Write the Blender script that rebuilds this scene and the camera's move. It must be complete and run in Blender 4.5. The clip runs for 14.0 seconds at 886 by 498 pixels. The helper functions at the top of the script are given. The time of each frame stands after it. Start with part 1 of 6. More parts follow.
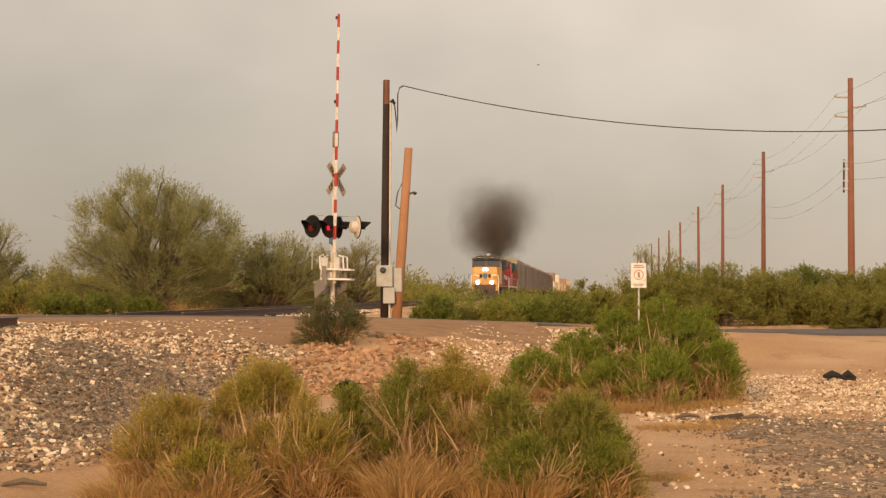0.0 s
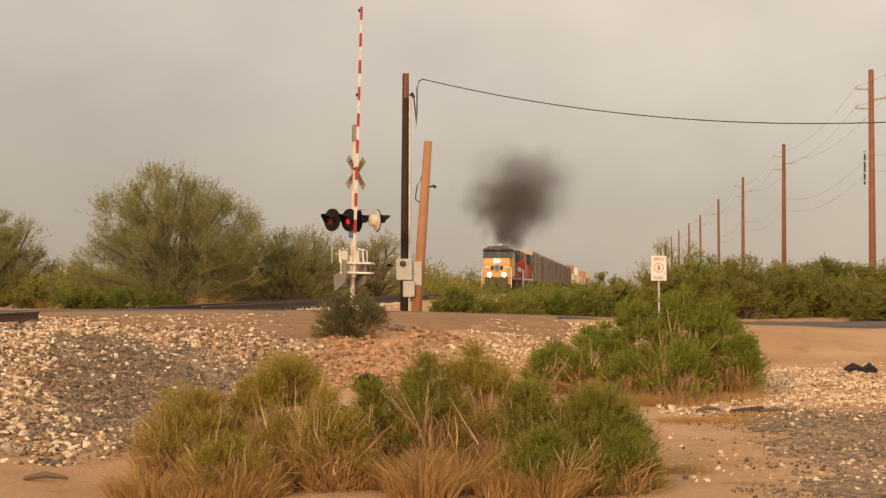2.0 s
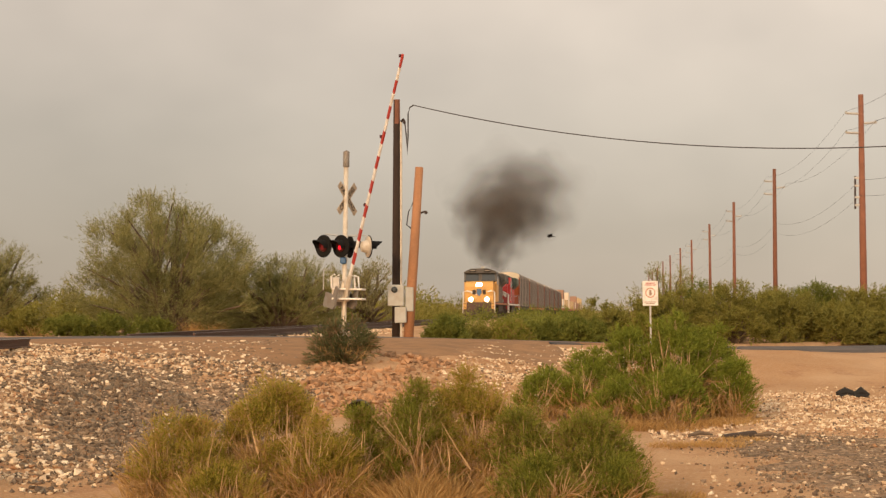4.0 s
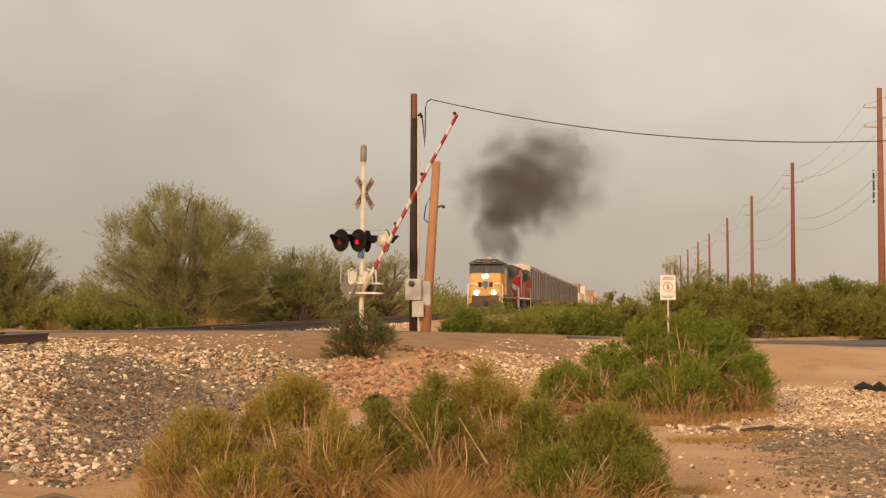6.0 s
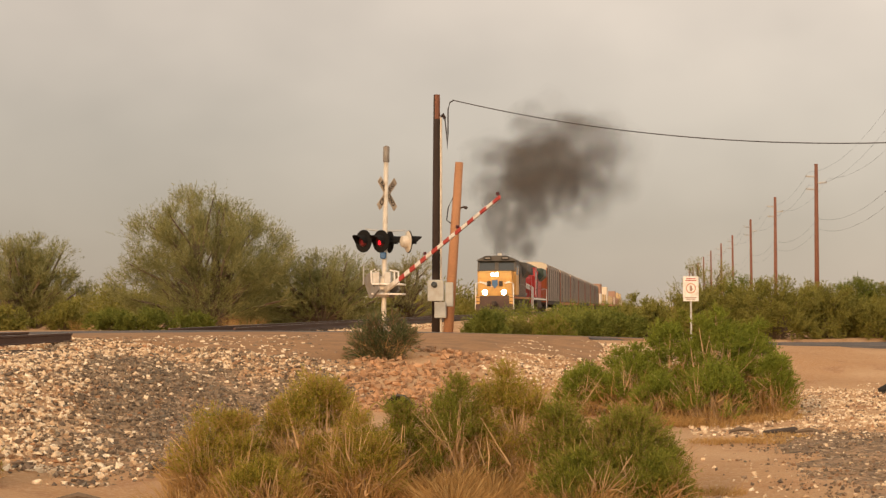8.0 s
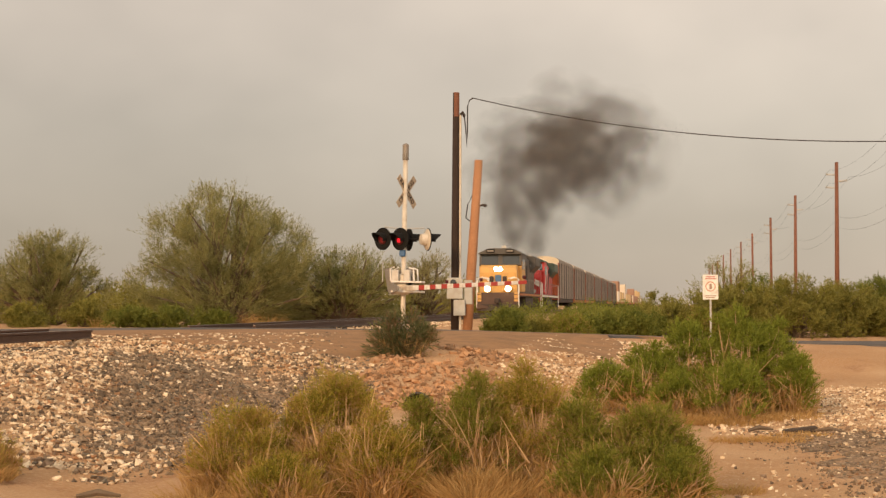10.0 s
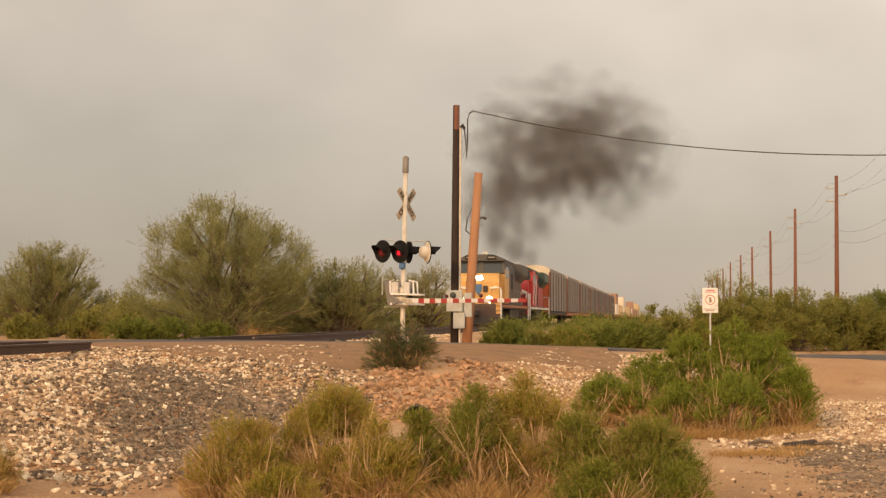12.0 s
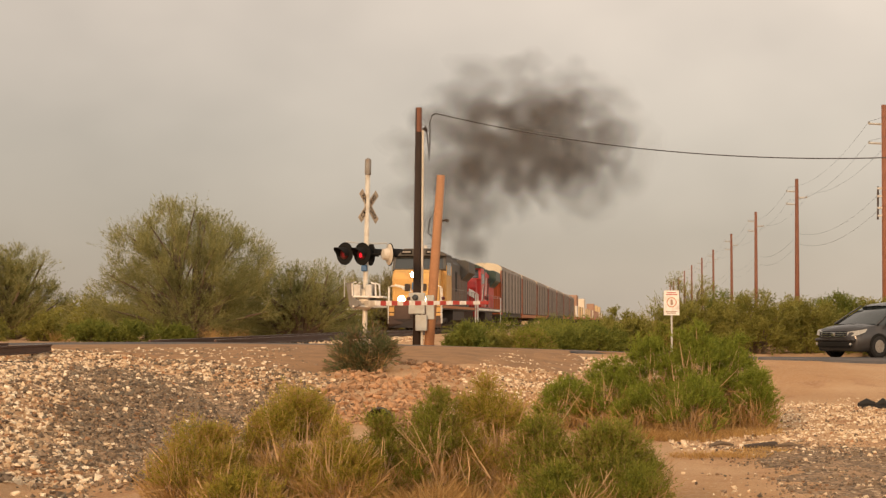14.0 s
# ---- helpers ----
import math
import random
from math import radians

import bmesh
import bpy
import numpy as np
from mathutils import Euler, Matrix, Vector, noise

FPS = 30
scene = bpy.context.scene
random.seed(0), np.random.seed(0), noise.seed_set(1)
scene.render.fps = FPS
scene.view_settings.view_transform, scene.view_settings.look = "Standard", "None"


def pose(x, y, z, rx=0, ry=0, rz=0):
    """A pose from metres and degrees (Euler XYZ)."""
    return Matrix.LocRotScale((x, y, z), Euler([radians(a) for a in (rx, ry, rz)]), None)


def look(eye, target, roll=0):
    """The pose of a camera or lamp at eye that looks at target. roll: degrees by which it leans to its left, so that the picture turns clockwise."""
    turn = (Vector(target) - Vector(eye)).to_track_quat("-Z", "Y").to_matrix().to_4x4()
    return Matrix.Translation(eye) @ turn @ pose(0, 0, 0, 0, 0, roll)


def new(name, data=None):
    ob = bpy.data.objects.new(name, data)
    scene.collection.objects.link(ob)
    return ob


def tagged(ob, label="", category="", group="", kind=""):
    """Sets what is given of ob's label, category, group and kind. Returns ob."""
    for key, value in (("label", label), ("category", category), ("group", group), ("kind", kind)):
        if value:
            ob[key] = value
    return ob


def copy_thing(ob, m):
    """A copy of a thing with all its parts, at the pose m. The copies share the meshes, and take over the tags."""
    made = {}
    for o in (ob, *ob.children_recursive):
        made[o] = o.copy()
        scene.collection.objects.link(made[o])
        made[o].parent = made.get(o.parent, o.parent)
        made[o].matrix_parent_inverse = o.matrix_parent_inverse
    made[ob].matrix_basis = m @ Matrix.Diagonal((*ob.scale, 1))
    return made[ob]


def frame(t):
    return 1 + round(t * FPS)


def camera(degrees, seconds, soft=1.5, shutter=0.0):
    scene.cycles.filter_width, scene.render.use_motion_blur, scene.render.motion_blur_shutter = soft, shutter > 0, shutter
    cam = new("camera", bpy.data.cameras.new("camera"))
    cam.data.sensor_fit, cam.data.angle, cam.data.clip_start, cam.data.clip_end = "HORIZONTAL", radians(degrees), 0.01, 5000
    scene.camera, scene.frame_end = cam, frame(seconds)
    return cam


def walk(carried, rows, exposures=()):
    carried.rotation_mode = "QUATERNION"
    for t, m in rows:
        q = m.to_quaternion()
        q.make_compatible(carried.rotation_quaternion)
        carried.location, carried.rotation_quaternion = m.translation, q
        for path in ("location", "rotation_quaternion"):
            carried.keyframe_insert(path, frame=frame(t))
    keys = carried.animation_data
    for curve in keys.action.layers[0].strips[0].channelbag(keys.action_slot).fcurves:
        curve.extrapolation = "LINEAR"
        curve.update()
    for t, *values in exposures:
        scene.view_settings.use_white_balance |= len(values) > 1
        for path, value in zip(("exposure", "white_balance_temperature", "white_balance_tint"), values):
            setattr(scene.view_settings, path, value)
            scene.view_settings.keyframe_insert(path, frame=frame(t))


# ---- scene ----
cam = camera(30.0, 14.0, soft=1.35)
EYE = 0.85
# seconds, tilt, lean and turn in degrees: the camera stands in one place and is held by someone who pans a little
TURNS = [
    (0, 91.520, 0.033, 5.202),
    (0.5, 91.474, -0.063, 5.360),
    (1, 91.248, -0.175, 5.641),
    (1.5, 91.011, -0.071, 5.911),
    (2, 91.289, 0.171, 5.889),
    (2.5, 91.739, 0.353, 5.610),
    (5, 92.214, 0.425, 5.653),
    (5.5, 92.063, 0.428, 6.011),
    (6, 91.983, 0.367, 6.200),
    (6.5, 91.918, 0.285, 6.493),
    (7, 91.900, 0.262, 6.809),
    (9.5, 92.240, 0.257, 7.151),
    (10, 91.946, 0.146, 7.641),
    (10.5, 91.542, -0.020, 7.935),
    (11, 91.893, -0.219, 7.741),
    (11.5, 92.470, -0.049, 7.516),
    (12, 92.384, 0.008, 7.628),
    (12.5, 92.027, -0.004, 7.630),
    (13, 91.939, -0.050, 7.459),
    (13.5, 92.295, -0.059, 6.861),
    (14, 92.466, 0.000, 6.319),
]
walk(cam, [(t, pose(0, 0, EYE, a, b, c)) for t, a, b, c in TURNS])

# ---- world and sun ----
SUN_TO = Vector((-0.30, -1.0, 0.30)).normalized()   # low in the west, behind the camera
world = bpy.data.worlds.new("overcast_evening")
scene.world = world
world.use_nodes = True
wn, wl = world.node_tree.nodes, world.node_tree.links
wn.clear()
w_out = wn.new("ShaderNodeOutputWorld")
w_bg = wn.new("ShaderNodeBackground")
w_bg.inputs[1].default_value = 1.0
w_tc = wn.new("ShaderNodeTexCoord")
w_sep = wn.new("ShaderNodeSeparateXYZ")
wl.new(w_tc.outputs["Generated"], w_sep.inputs[0])
w_ramp = wn.new("ShaderNodeValToRGB")
cr = w_ramp.color_ramp
cr.elements[0].position, cr.elements[0].color = 0.0, (0.430, 0.355, 0.288, 1)
cr.elements[1].position, cr.elements[1].color = 1.0, (0.71, 0.605, 0.49, 1)
for p, c in ((0.05, (0.448, 0.372, 0.302, 1)), (0.11, (0.535, 0.450, 0.362, 1)), (0.19, (0.675, 0.562, 0.452, 1))):
    e = cr.elements.new(p)
    e.color = c
wl.new(w_sep.outputs["Z"], w_ramp.inputs[0])
# long soft cloud banks
w_map = wn.new("ShaderNodeMapping")
w_map.inputs["Scale"].default_value = (1.0, 1.0, 1.5)
w_map.inputs["Rotation"].default_value = (0.0, 0.25, 0.0)
wl.new(w_tc.outputs["Generated"], w_map.inputs[0])
w_no = wn.new("ShaderNodeTexNoise")
w_no.inputs["Scale"].default_value = 9.0
w_no.inputs["Detail"].default_value = 3.0
w_no.inputs["Roughness"].default_value = 0.45
wl.new(w_map.outputs[0], w_no.inputs["Vector"])
w_nr = wn.new("ShaderNodeMapRange")
w_nr.inputs["From Min"].default_value, w_nr.inputs["From Max"].default_value = 0.3, 0.7
w_nr.inputs["To Min"].default_value, w_nr.inputs["To Max"].default_value = 0.93, 1.09
wl.new(w_no.outputs["Fac"], w_nr.inputs["Value"])
# brighter towards the east end of the cloud sheet and towards the low sun
w_side = wn.new("ShaderNodeMapRange")
w_side.inputs["From Min"].default_value, w_side.inputs["From Max"].default_value = -0.40, 0.20
w_side.inputs["To Min"].default_value, w_side.inputs["To Max"].default_value = 0.88, 1.14
wl.new(w_sep.outputs["X"], w_side.inputs["Value"])
w_west = wn.new("ShaderNodeMapRange")
w_west.inputs["From Min"].default_value, w_west.inputs["From Max"].default_value = 0.2, -1.0
w_west.inputs["To Min"].default_value, w_west.inputs["To Max"].default_value = 1.0, 2.2
wl.new(w_sep.outputs["Y"], w_west.inputs["Value"])
def w_mul(a, b):
    n = wn.new("ShaderNodeMath")
    n.operation = "MULTIPLY"
    wl.new(a, n.inputs[0])
    wl.new(b, n.inputs[1])
    return n.outputs[0]
w_f = w_mul(w_mul(w_nr.outputs[0], w_side.outputs[0]), w_west.outputs[0])
w_vm = wn.new("ShaderNodeVectorMath")
w_vm.operation = "SCALE"
wl.new(w_ramp.outputs[0], w_vm.inputs[0])
wl.new(w_f, w_vm.inputs["Scale"])
w_sky = wn.new("ShaderNodeTexSky")
w_sky.sky_type, w_sky.sun_disc = "NISHITA", False
w_sky.sun_elevation = math.asin(SUN_TO.z)
w_sky.sun_rotation = math.atan2(SUN_TO.x, SUN_TO.y)
w_sc = wn.new("ShaderNodeVectorMath")
w_sc.operation = "SCALE"
w_sc.inputs["Scale"].default_value = 0.012
wl.new(w_sky.outputs[0], w_sc.inputs[0])
w_add = wn.new("ShaderNodeVectorMath")
w_add.operation = "ADD"
wl.new(w_vm.outputs[0], w_add.inputs[0])
wl.new(w_sc.outputs[0], w_add.inputs[1])
wl.new(w_add.outputs[0], w_bg.inputs[0])
wl.new(w_bg.outputs[0], w_out.inputs[0])

sun = new("sun", bpy.data.lights.new("sun", "SUN"))
sun.data.energy, sun.data.angle, sun.data.color = 2.3, radians(6.0), (1.0, 0.62, 0.33)
sun.matrix_world = look(SUN_TO * 100, (0, 0, 0))

# ---- materials ----
def nodes_of(name):
    m = bpy.data.materials.new(name)
    m.use_nodes = True
    return m, m.node_tree.nodes, m.node_tree.links, m.node_tree.nodes["Principled BSDF"]


def surface(name, colour, rough=0.6, metal=0.0, vary=0.18, scale=3.0, fine=40.0, bump=0.15, dirt=None, dirt_amount=0.0, island=0.0, each=0.0, spec=0.4):
    """A painted, wooden, stony or leafy surface: colour varied at two scales, with relief, stains and chance from piece to piece."""
    m, n, l, b = nodes_of(name)
    tc = n.new("ShaderNodeTexCoord")
    big = n.new("ShaderNodeTexNoise")
    big.inputs["Scale"].default_value, big.inputs["Detail"].default_value = scale, 6
    small = n.new("ShaderNodeTexNoise")
    small.inputs["Scale"].default_value, small.inputs["Detail"].default_value = fine, 4
    for k in (big, small):
        l.new(tc.outputs["Object"], k.inputs["Vector"])
    add = n.new("ShaderNodeMath")
    add.operation = "ADD"
    l.new(big.outputs["Fac"], add.inputs[0])
    l.new(small.outputs["Fac"], add.inputs[1])
    rng = n.new("ShaderNodeMapRange")
    rng.inputs["From Min"].default_value, rng.inputs["From Max"].default_value = 0.6, 1.4
    rng.inputs["To Min"].default_value, rng.inputs["To Max"].default_value = 1 - vary, 1 + vary
    l.new(add.outputs[0], rng.inputs["Value"])
    value = rng.outputs[0]
    for amount, kind in ((island, "ShaderNodeNewGeometry"), (each, "ShaderNodeObjectInfo")):
        if amount:
            src = n.new(kind)
            r2 = n.new("ShaderNodeMapRange")
            r2.inputs["To Min"].default_value, r2.inputs["To Max"].default_value = 1 - amount, 1 + amount
            l.new(src.outputs["Random Per Island" if kind == "ShaderNodeNewGeometry" else "Random"], r2.inputs["Value"])
            mu = n.new("ShaderNodeMath")
            mu.operation = "MULTIPLY"
            l.new(value, mu.inputs[0])
            l.new(r2.outputs[0], mu.inputs[1])
            value = mu.outputs[0]
    sc = n.new("ShaderNodeVectorMath")
    sc.operation = "SCALE"
    sc.inputs[0].default_value = colour
    l.new(value, sc.inputs["Scale"])
    out = sc.outputs[0]
    if dirt:
        st = n.new("ShaderNodeTexNoise")
        st.inputs["Scale"].default_value, st.inputs["Detail"].default_value = scale * 1.7, 8
        l.new(tc.outputs["Object"], st.inputs["Vector"])
        r3 = n.new("ShaderNodeMapRange")
        r3.inputs["From Min"].default_value, r3.inputs["From Max"].default_value = 0.45, 0.7
        r3.inputs["To Max"].default_value = dirt_amount
        l.new(st.outputs["Fac"], r3.inputs["Value"])
        mx = n.new("ShaderNodeMix")
        mx.data_type = "RGBA"
        mx.inputs["B"].default_value = (*dirt, 1)
        mx.inputs[7].default_value = (*dirt, 1)
        l.new(r3.outputs[0], mx.inputs["Factor"])
        l.new(out, mx.inputs[6])
        out = mx.outputs[2]
    l.new(out, b.inputs["Base Color"])
    b.inputs["Roughness"].default_value, b.inputs["Metallic"].default_value = rough, metal
    b.inputs["Specular IOR Level"].default_value = spec
    if bump:
        bp = n.new("ShaderNodeBump")
        bp.inputs["Strength"].default_value, bp.inputs["Distance"].default_value = bump, 0.02
        l.new(small.outputs["Fac"], bp.inputs["Height"])
        l.new(bp.outputs[0], b.inputs["Normal"])
    return m


def leafy(name, dark, light, trans=0.25, dry=None, dry_part=0.0):
    """Foliage: each leaf takes its own tone between two greens, a few are dry; light passes through."""
    m, n, l, b = nodes_of(name)
    g = n.new("ShaderNodeNewGeometry")
    tc = n.new("ShaderNodeTexCoord")
    no = n.new("ShaderNodeTexNoise")
    no.inputs["Scale"].default_value, no.inputs["Detail"].default_value = 3.0, 3
    l.new(tc.outputs["Object"], no.inputs["Vector"])
    ad = n.new("ShaderNodeMath")
    ad.operation = "MULTIPLY_ADD"
    l.new(g.outputs["Random Per Island"], ad.inputs[0])
    ad.inputs[1].default_value = 0.6
    l.new(no.outputs["Fac"], ad.inputs[2])
    rp = n.new("ShaderNodeValToRGB")
    rp.color_ramp.elements[0].position, rp.color_ramp.elements[0].color = 0.45, (*dark, 1)
    rp.color_ramp.elements[1].position, rp.color_ramp.elements[1].color = 1.05 if not dry else 0.98 - dry_part, (*light, 1)
    if dry:
        e = rp.color_ramp.elements.new(1.0)
        e.color = (*dry, 1)
    l.new(ad.outputs[0], rp.inputs[0])
    l.new(rp.outputs[0], b.inputs["Base Color"])
    b.inputs["Roughness"].default_value = 0.65
    b.inputs["Specular IOR Level"].default_value = 0.2
    tr = n.new("ShaderNodeBsdfTranslucent")
    l.new(rp.outputs[0], tr.inputs[0])
    mix = n.new("ShaderNodeMixShader")
    mix.inputs[0].default_value = trans
    l.new(b.outputs[0], mix.inputs[1])
    l.new(tr.outputs[0], mix.inputs[2])
    l.new(mix.outputs[0], n["Material Output"].inputs[0])
    return m


def glow(name, colour, strength):
    m, n, l, b = nodes_of(name)
    b.inputs["Base Color"].default_value = (*colour, 1)
    b.inputs["Emission Color"].default_value = (*colour, 1)
    b.inputs["Emission Strength"].default_value = strength
    return m


def glassy(name, colour):
    m, n, l, b = nodes_of(name)
    b.inputs["Base Color"].default_value = (*colour, 1)
    b.inputs["Roughness"].default_value = 0.06
    b.inputs["Specular IOR Level"].default_value = 0.7
    return m


def soil(name):
    """Bare desert soil: pink-brown earth, pale gravelly patches, reddish damp patches, pebbles in the relief."""
    m, n, l, b = nodes_of(name)
    tc = n.new("ShaderNodeTexCoord")
    def noise_at(s, d, r=0.55):
        k = n.new("ShaderNodeTexNoise")
        k.inputs["Scale"].default_value, k.inputs["Detail"].default_value, k.inputs["Roughness"].default_value = s, d, r
        l.new(tc.outputs["Object"], k.inputs["Vector"])
        return k.outputs["Fac"]
    def blend(fac, a, c):
        x = n.new("ShaderNodeMix")
        x.data_type = "RGBA"
        l.new(fac, x.inputs["Factor"])
        for s, v in ((6, a), (7, c)):
            if isinstance(v, tuple):
                x.inputs[s].default_value = (*v, 1)
            else:
                l.new(v, x.inputs[s])
        return x.outputs[2]
    def band(fac, lo, hi):
        r = n.new("ShaderNodeMapRange")
        r.inputs["From Min"].default_value, r.inputs["From Max"].default_value = lo, hi
        l.new(fac, r.inputs["Value"])
        return r.outputs[0]
    c = blend(band(noise_at(0.35, 6), 0.4, 0.62), (0.46, 0.262, 0.128), (0.55, 0.35, 0.198))
    c = blend(band(noise_at(1.3, 6), 0.55, 0.72), c, (0.36, 0.185, 0.095))
    fine = noise_at(22, 6, 0.7)
    c = blend(band(fine, 0.48, 0.72), c, (0.60, 0.42, 0.265))
    grit = noise_at(60, 3, 0.7)
    c = blend(band(grit, 0.58, 0.75), c, (0.24, 0.15, 0.09))
    l.new(c, b.inputs["Base Color"])
    b.inputs["Roughness"].default_value = 0.95
    b.inputs["Specular IOR Level"].default_value = 0.1
    bp = n.new("ShaderNodeBump")
    bp.inputs["Strength"].default_value, bp.inputs["Distance"].default_value = 0.7, 0.05
    l.new(fine, bp.inputs["Height"])
    l.new(bp.outputs[0], b.inputs["Normal"])
    return m


M_SOIL = soil("desert_soil")
M_ASPHALT = surface("worn_asphalt", (0.085, 0.076, 0.072), 0.9, vary=0.25, scale=0.8, fine=60, bump=0.3, dirt=(0.26, 0.19, 0.14), dirt_amount=0.35)
def mixed_stone(name, tones, rough=0.9):
    """Crushed stone of several kinds: each piece takes one of the tones."""
    m, n, l, b = nodes_of(name)
    g = n.new("ShaderNodeNewGeometry")
    rp = n.new("ShaderNodeValToRGB")
    rp.color_ramp.interpolation = "CONSTANT"
    for i, (p, c) in enumerate(tones):
        e = rp.color_ramp.elements[i] if i < 2 else rp.color_ramp.elements.new(p)
        e.position, e.color = p, (*c, 1)
    l.new(g.outputs["Random Per Island"], rp.inputs[0])
    tc = n.new("ShaderNodeTexCoord")
    no = n.new("ShaderNodeTexNoise")
    no.inputs["Scale"].default_value, no.inputs["Detail"].default_value = 28.0, 5
    l.new(tc.outputs["Object"], no.inputs["Vector"])
    r = n.new("ShaderNodeMapRange")
    r.inputs["From Min"].default_value, r.inputs["From Max"].default_value = 0.3, 0.7
    r.inputs["To Min"].default_value, r.inputs["To Max"].default_value = 0.75, 1.2
    l.new(no.outputs["Fac"], r.inputs["Value"])
    sc = n.new("ShaderNodeVectorMath")
    sc.operation = "SCALE"
    l.new(rp.outputs[0], sc.inputs[0])
    l.new(r.outputs[0], sc.inputs["Scale"])
    l.new(sc.outputs[0], b.inputs["Base Color"])
    b.inputs["Roughness"].default_value = rough
    b.inputs["Specular IOR Level"].default_value = 0.2
    return m


def pebbles(name, tones, size):
    """Gravel too fine to pick apart: small cells of several stone tones with relief."""
    m, n, l, b = nodes_of(name)
    tc = n.new("ShaderNodeTexCoord")
    vo = n.new("ShaderNodeTexVoronoi")
    vo.inputs["Scale"].default_value = 1.0 / size
    l.new(tc.outputs["Object"], vo.inputs["Vector"])
    sp = n.new("ShaderNodeSeparateColor")
    l.new(vo.outputs["Color"], sp.inputs[0])
    rp = n.new("ShaderNodeValToRGB")
    rp.color_ramp.interpolation = "CONSTANT"
    for i, (p, c) in enumerate(tones):
        e = rp.color_ramp.elements[i] if i < 2 else rp.color_ramp.elements.new(p)
        e.position, e.color = p, (*c, 1)
    l.new(sp.outputs[0], rp.inputs[0])
    no = n.new("ShaderNodeTexNoise")
    no.inputs["Scale"].default_value, no.inputs["Detail"].default_value = 1.4, 6
    l.new(tc.outputs["Object"], no.inputs["Vector"])
    r = n.new("ShaderNodeMapRange")
    r.inputs["From Min"].default_value, r.inputs["From Max"].default_value = 0.48, 0.66
    r.inputs["To Max"].default_value = 0.75
    l.new(no.outputs["Fac"], r.inputs["Value"])
    mx = n.new("ShaderNodeMix")
    mx.data_type = "RGBA"
    l.new(r.outputs[0], mx.inputs["Factor"])
    l.new(rp.outputs[0], mx.inputs[6])
    mx.inputs[7].default_value = (0.43, 0.27, 0.155, 1)
    l.new(mx.outputs[2], b.inputs["Base Color"])
    b.inputs["Roughness"].default_value = 0.95
    b.inputs["Specular IOR Level"].default_value = 0.1
    bp = n.new("ShaderNodeBump")
    bp.invert = True
    bp.inputs["Strength"].default_value, bp.inputs["Distance"].default_value = 0.9, 0.03
    l.new(vo.outputs["Distance"], bp.inputs["Height"])
    l.new(bp.outputs[0], b.inputs["Normal"])
    return m


M_FINE_GRAVEL = pebbles("fine_gravel", ((0.0, (0.24, 0.165, 0.105)), (0.3, (0.15, 0.105, 0.072)), (0.5, (0.34, 0.235, 0.15)), (0.8, (0.20, 0.15, 0.108)), (0.93, (0.55, 0.42, 0.28))), 0.05)
M_SHOULDER = surface("compacted_earth", (0.33, 0.195, 0.105), 0.95, vary=0.28, scale=1.6, fine=45, bump=0.7, dirt=(0.20, 0.13, 0.085), dirt_amount=0.55, spec=0.1)
M_STONE_WHITE = mixed_stone("pale_ballast", ((0.0, (0.66, 0.51, 0.34)), (0.34, (0.80, 0.67, 0.49)), (0.56, (0.50, 0.36, 0.225)), (0.76, (0.28, 0.195, 0.13)), (0.88, (0.15, 0.11, 0.08)), (0.95, (0.38, 0.21, 0.11))))
M_STONE_GREY = mixed_stone("grey_ballast", ((0.0, (0.20, 0.145, 0.095)), (0.30, (0.12, 0.09, 0.064)), (0.50, (0.27, 0.20, 0.135)), (0.74, (0.175, 0.145, 0.108)), (0.88, (0.25, 0.145, 0.08)), (0.94, (0.58, 0.45, 0.31))))
M_CLOD = surface("earth_clods", (0.37, 0.215, 0.115), 0.95, vary=0.25, scale=3, fine=30, island=0.45)
M_RAIL = surface("rusty_rail", (0.10, 0.055, 0.038), 0.6, 0.5, vary=0.2, scale=5, fine=60)
M_RAIL_TOP = surface("worn_rail_head", (0.35, 0.32, 0.30), 0.3, 0.9, vary=0.1)
M_TIE = surface("creosoted_sleeper", (0.06, 0.045, 0.035), 0.9, vary=0.3, scale=4, fine=50, each=0.3)
M_POLE_DARK = surface("creosoted_pole", (0.034, 0.021, 0.015), 0.85, vary=0.3, scale=2, fine=25, bump=0.4)
M_POLE = surface("weathered_pole", (0.40, 0.20, 0.10), 0.85, vary=0.22, scale=2, fine=25, bump=0.4, each=0.2)
M_POLE_RED = surface("red_brown_pole", (0.19, 0.082, 0.05), 0.85, vary=0.22, scale=2, fine=25, bump=0.4, each=0.25)
M_GALV = surface("galvanised_steel", (0.48, 0.47, 0.44), 0.5, 0.3, vary=0.12, scale=4, dirt=(0.30, 0.22, 0.15), dirt_amount=0.4)
M_ALU = surface("aluminium_paint", (0.62, 0.56, 0.46), 0.5, 0.1, vary=0.12, scale=4, dirt=(0.35, 0.24, 0.15), dirt_amount=0.4)
M_STEEL = surface("weathered_steel", (0.26, 0.24, 0.21), 0.6, 0.2, vary=0.15, scale=3, dirt=(0.2, 0.13, 0.08), dirt_amount=0.4)
M_GREY_BOX = surface("grey_enamel", (0.42, 0.43, 0.40), 0.5, vary=0.1, scale=3, dirt=(0.3, 0.22, 0.15), dirt_amount=0.35)
M_WHITE = surface("white_paint", (0.78, 0.75, 0.69), 0.55, vary=0.08, scale=4, dirt=(0.45, 0.34, 0.24), dirt_amount=0.4)
M_BOARD = surface("weathered_board", (0.46, 0.36, 0.25), 0.6, vary=0.25, scale=5, dirt=(0.22, 0.14, 0.08), dirt_amount=0.6)
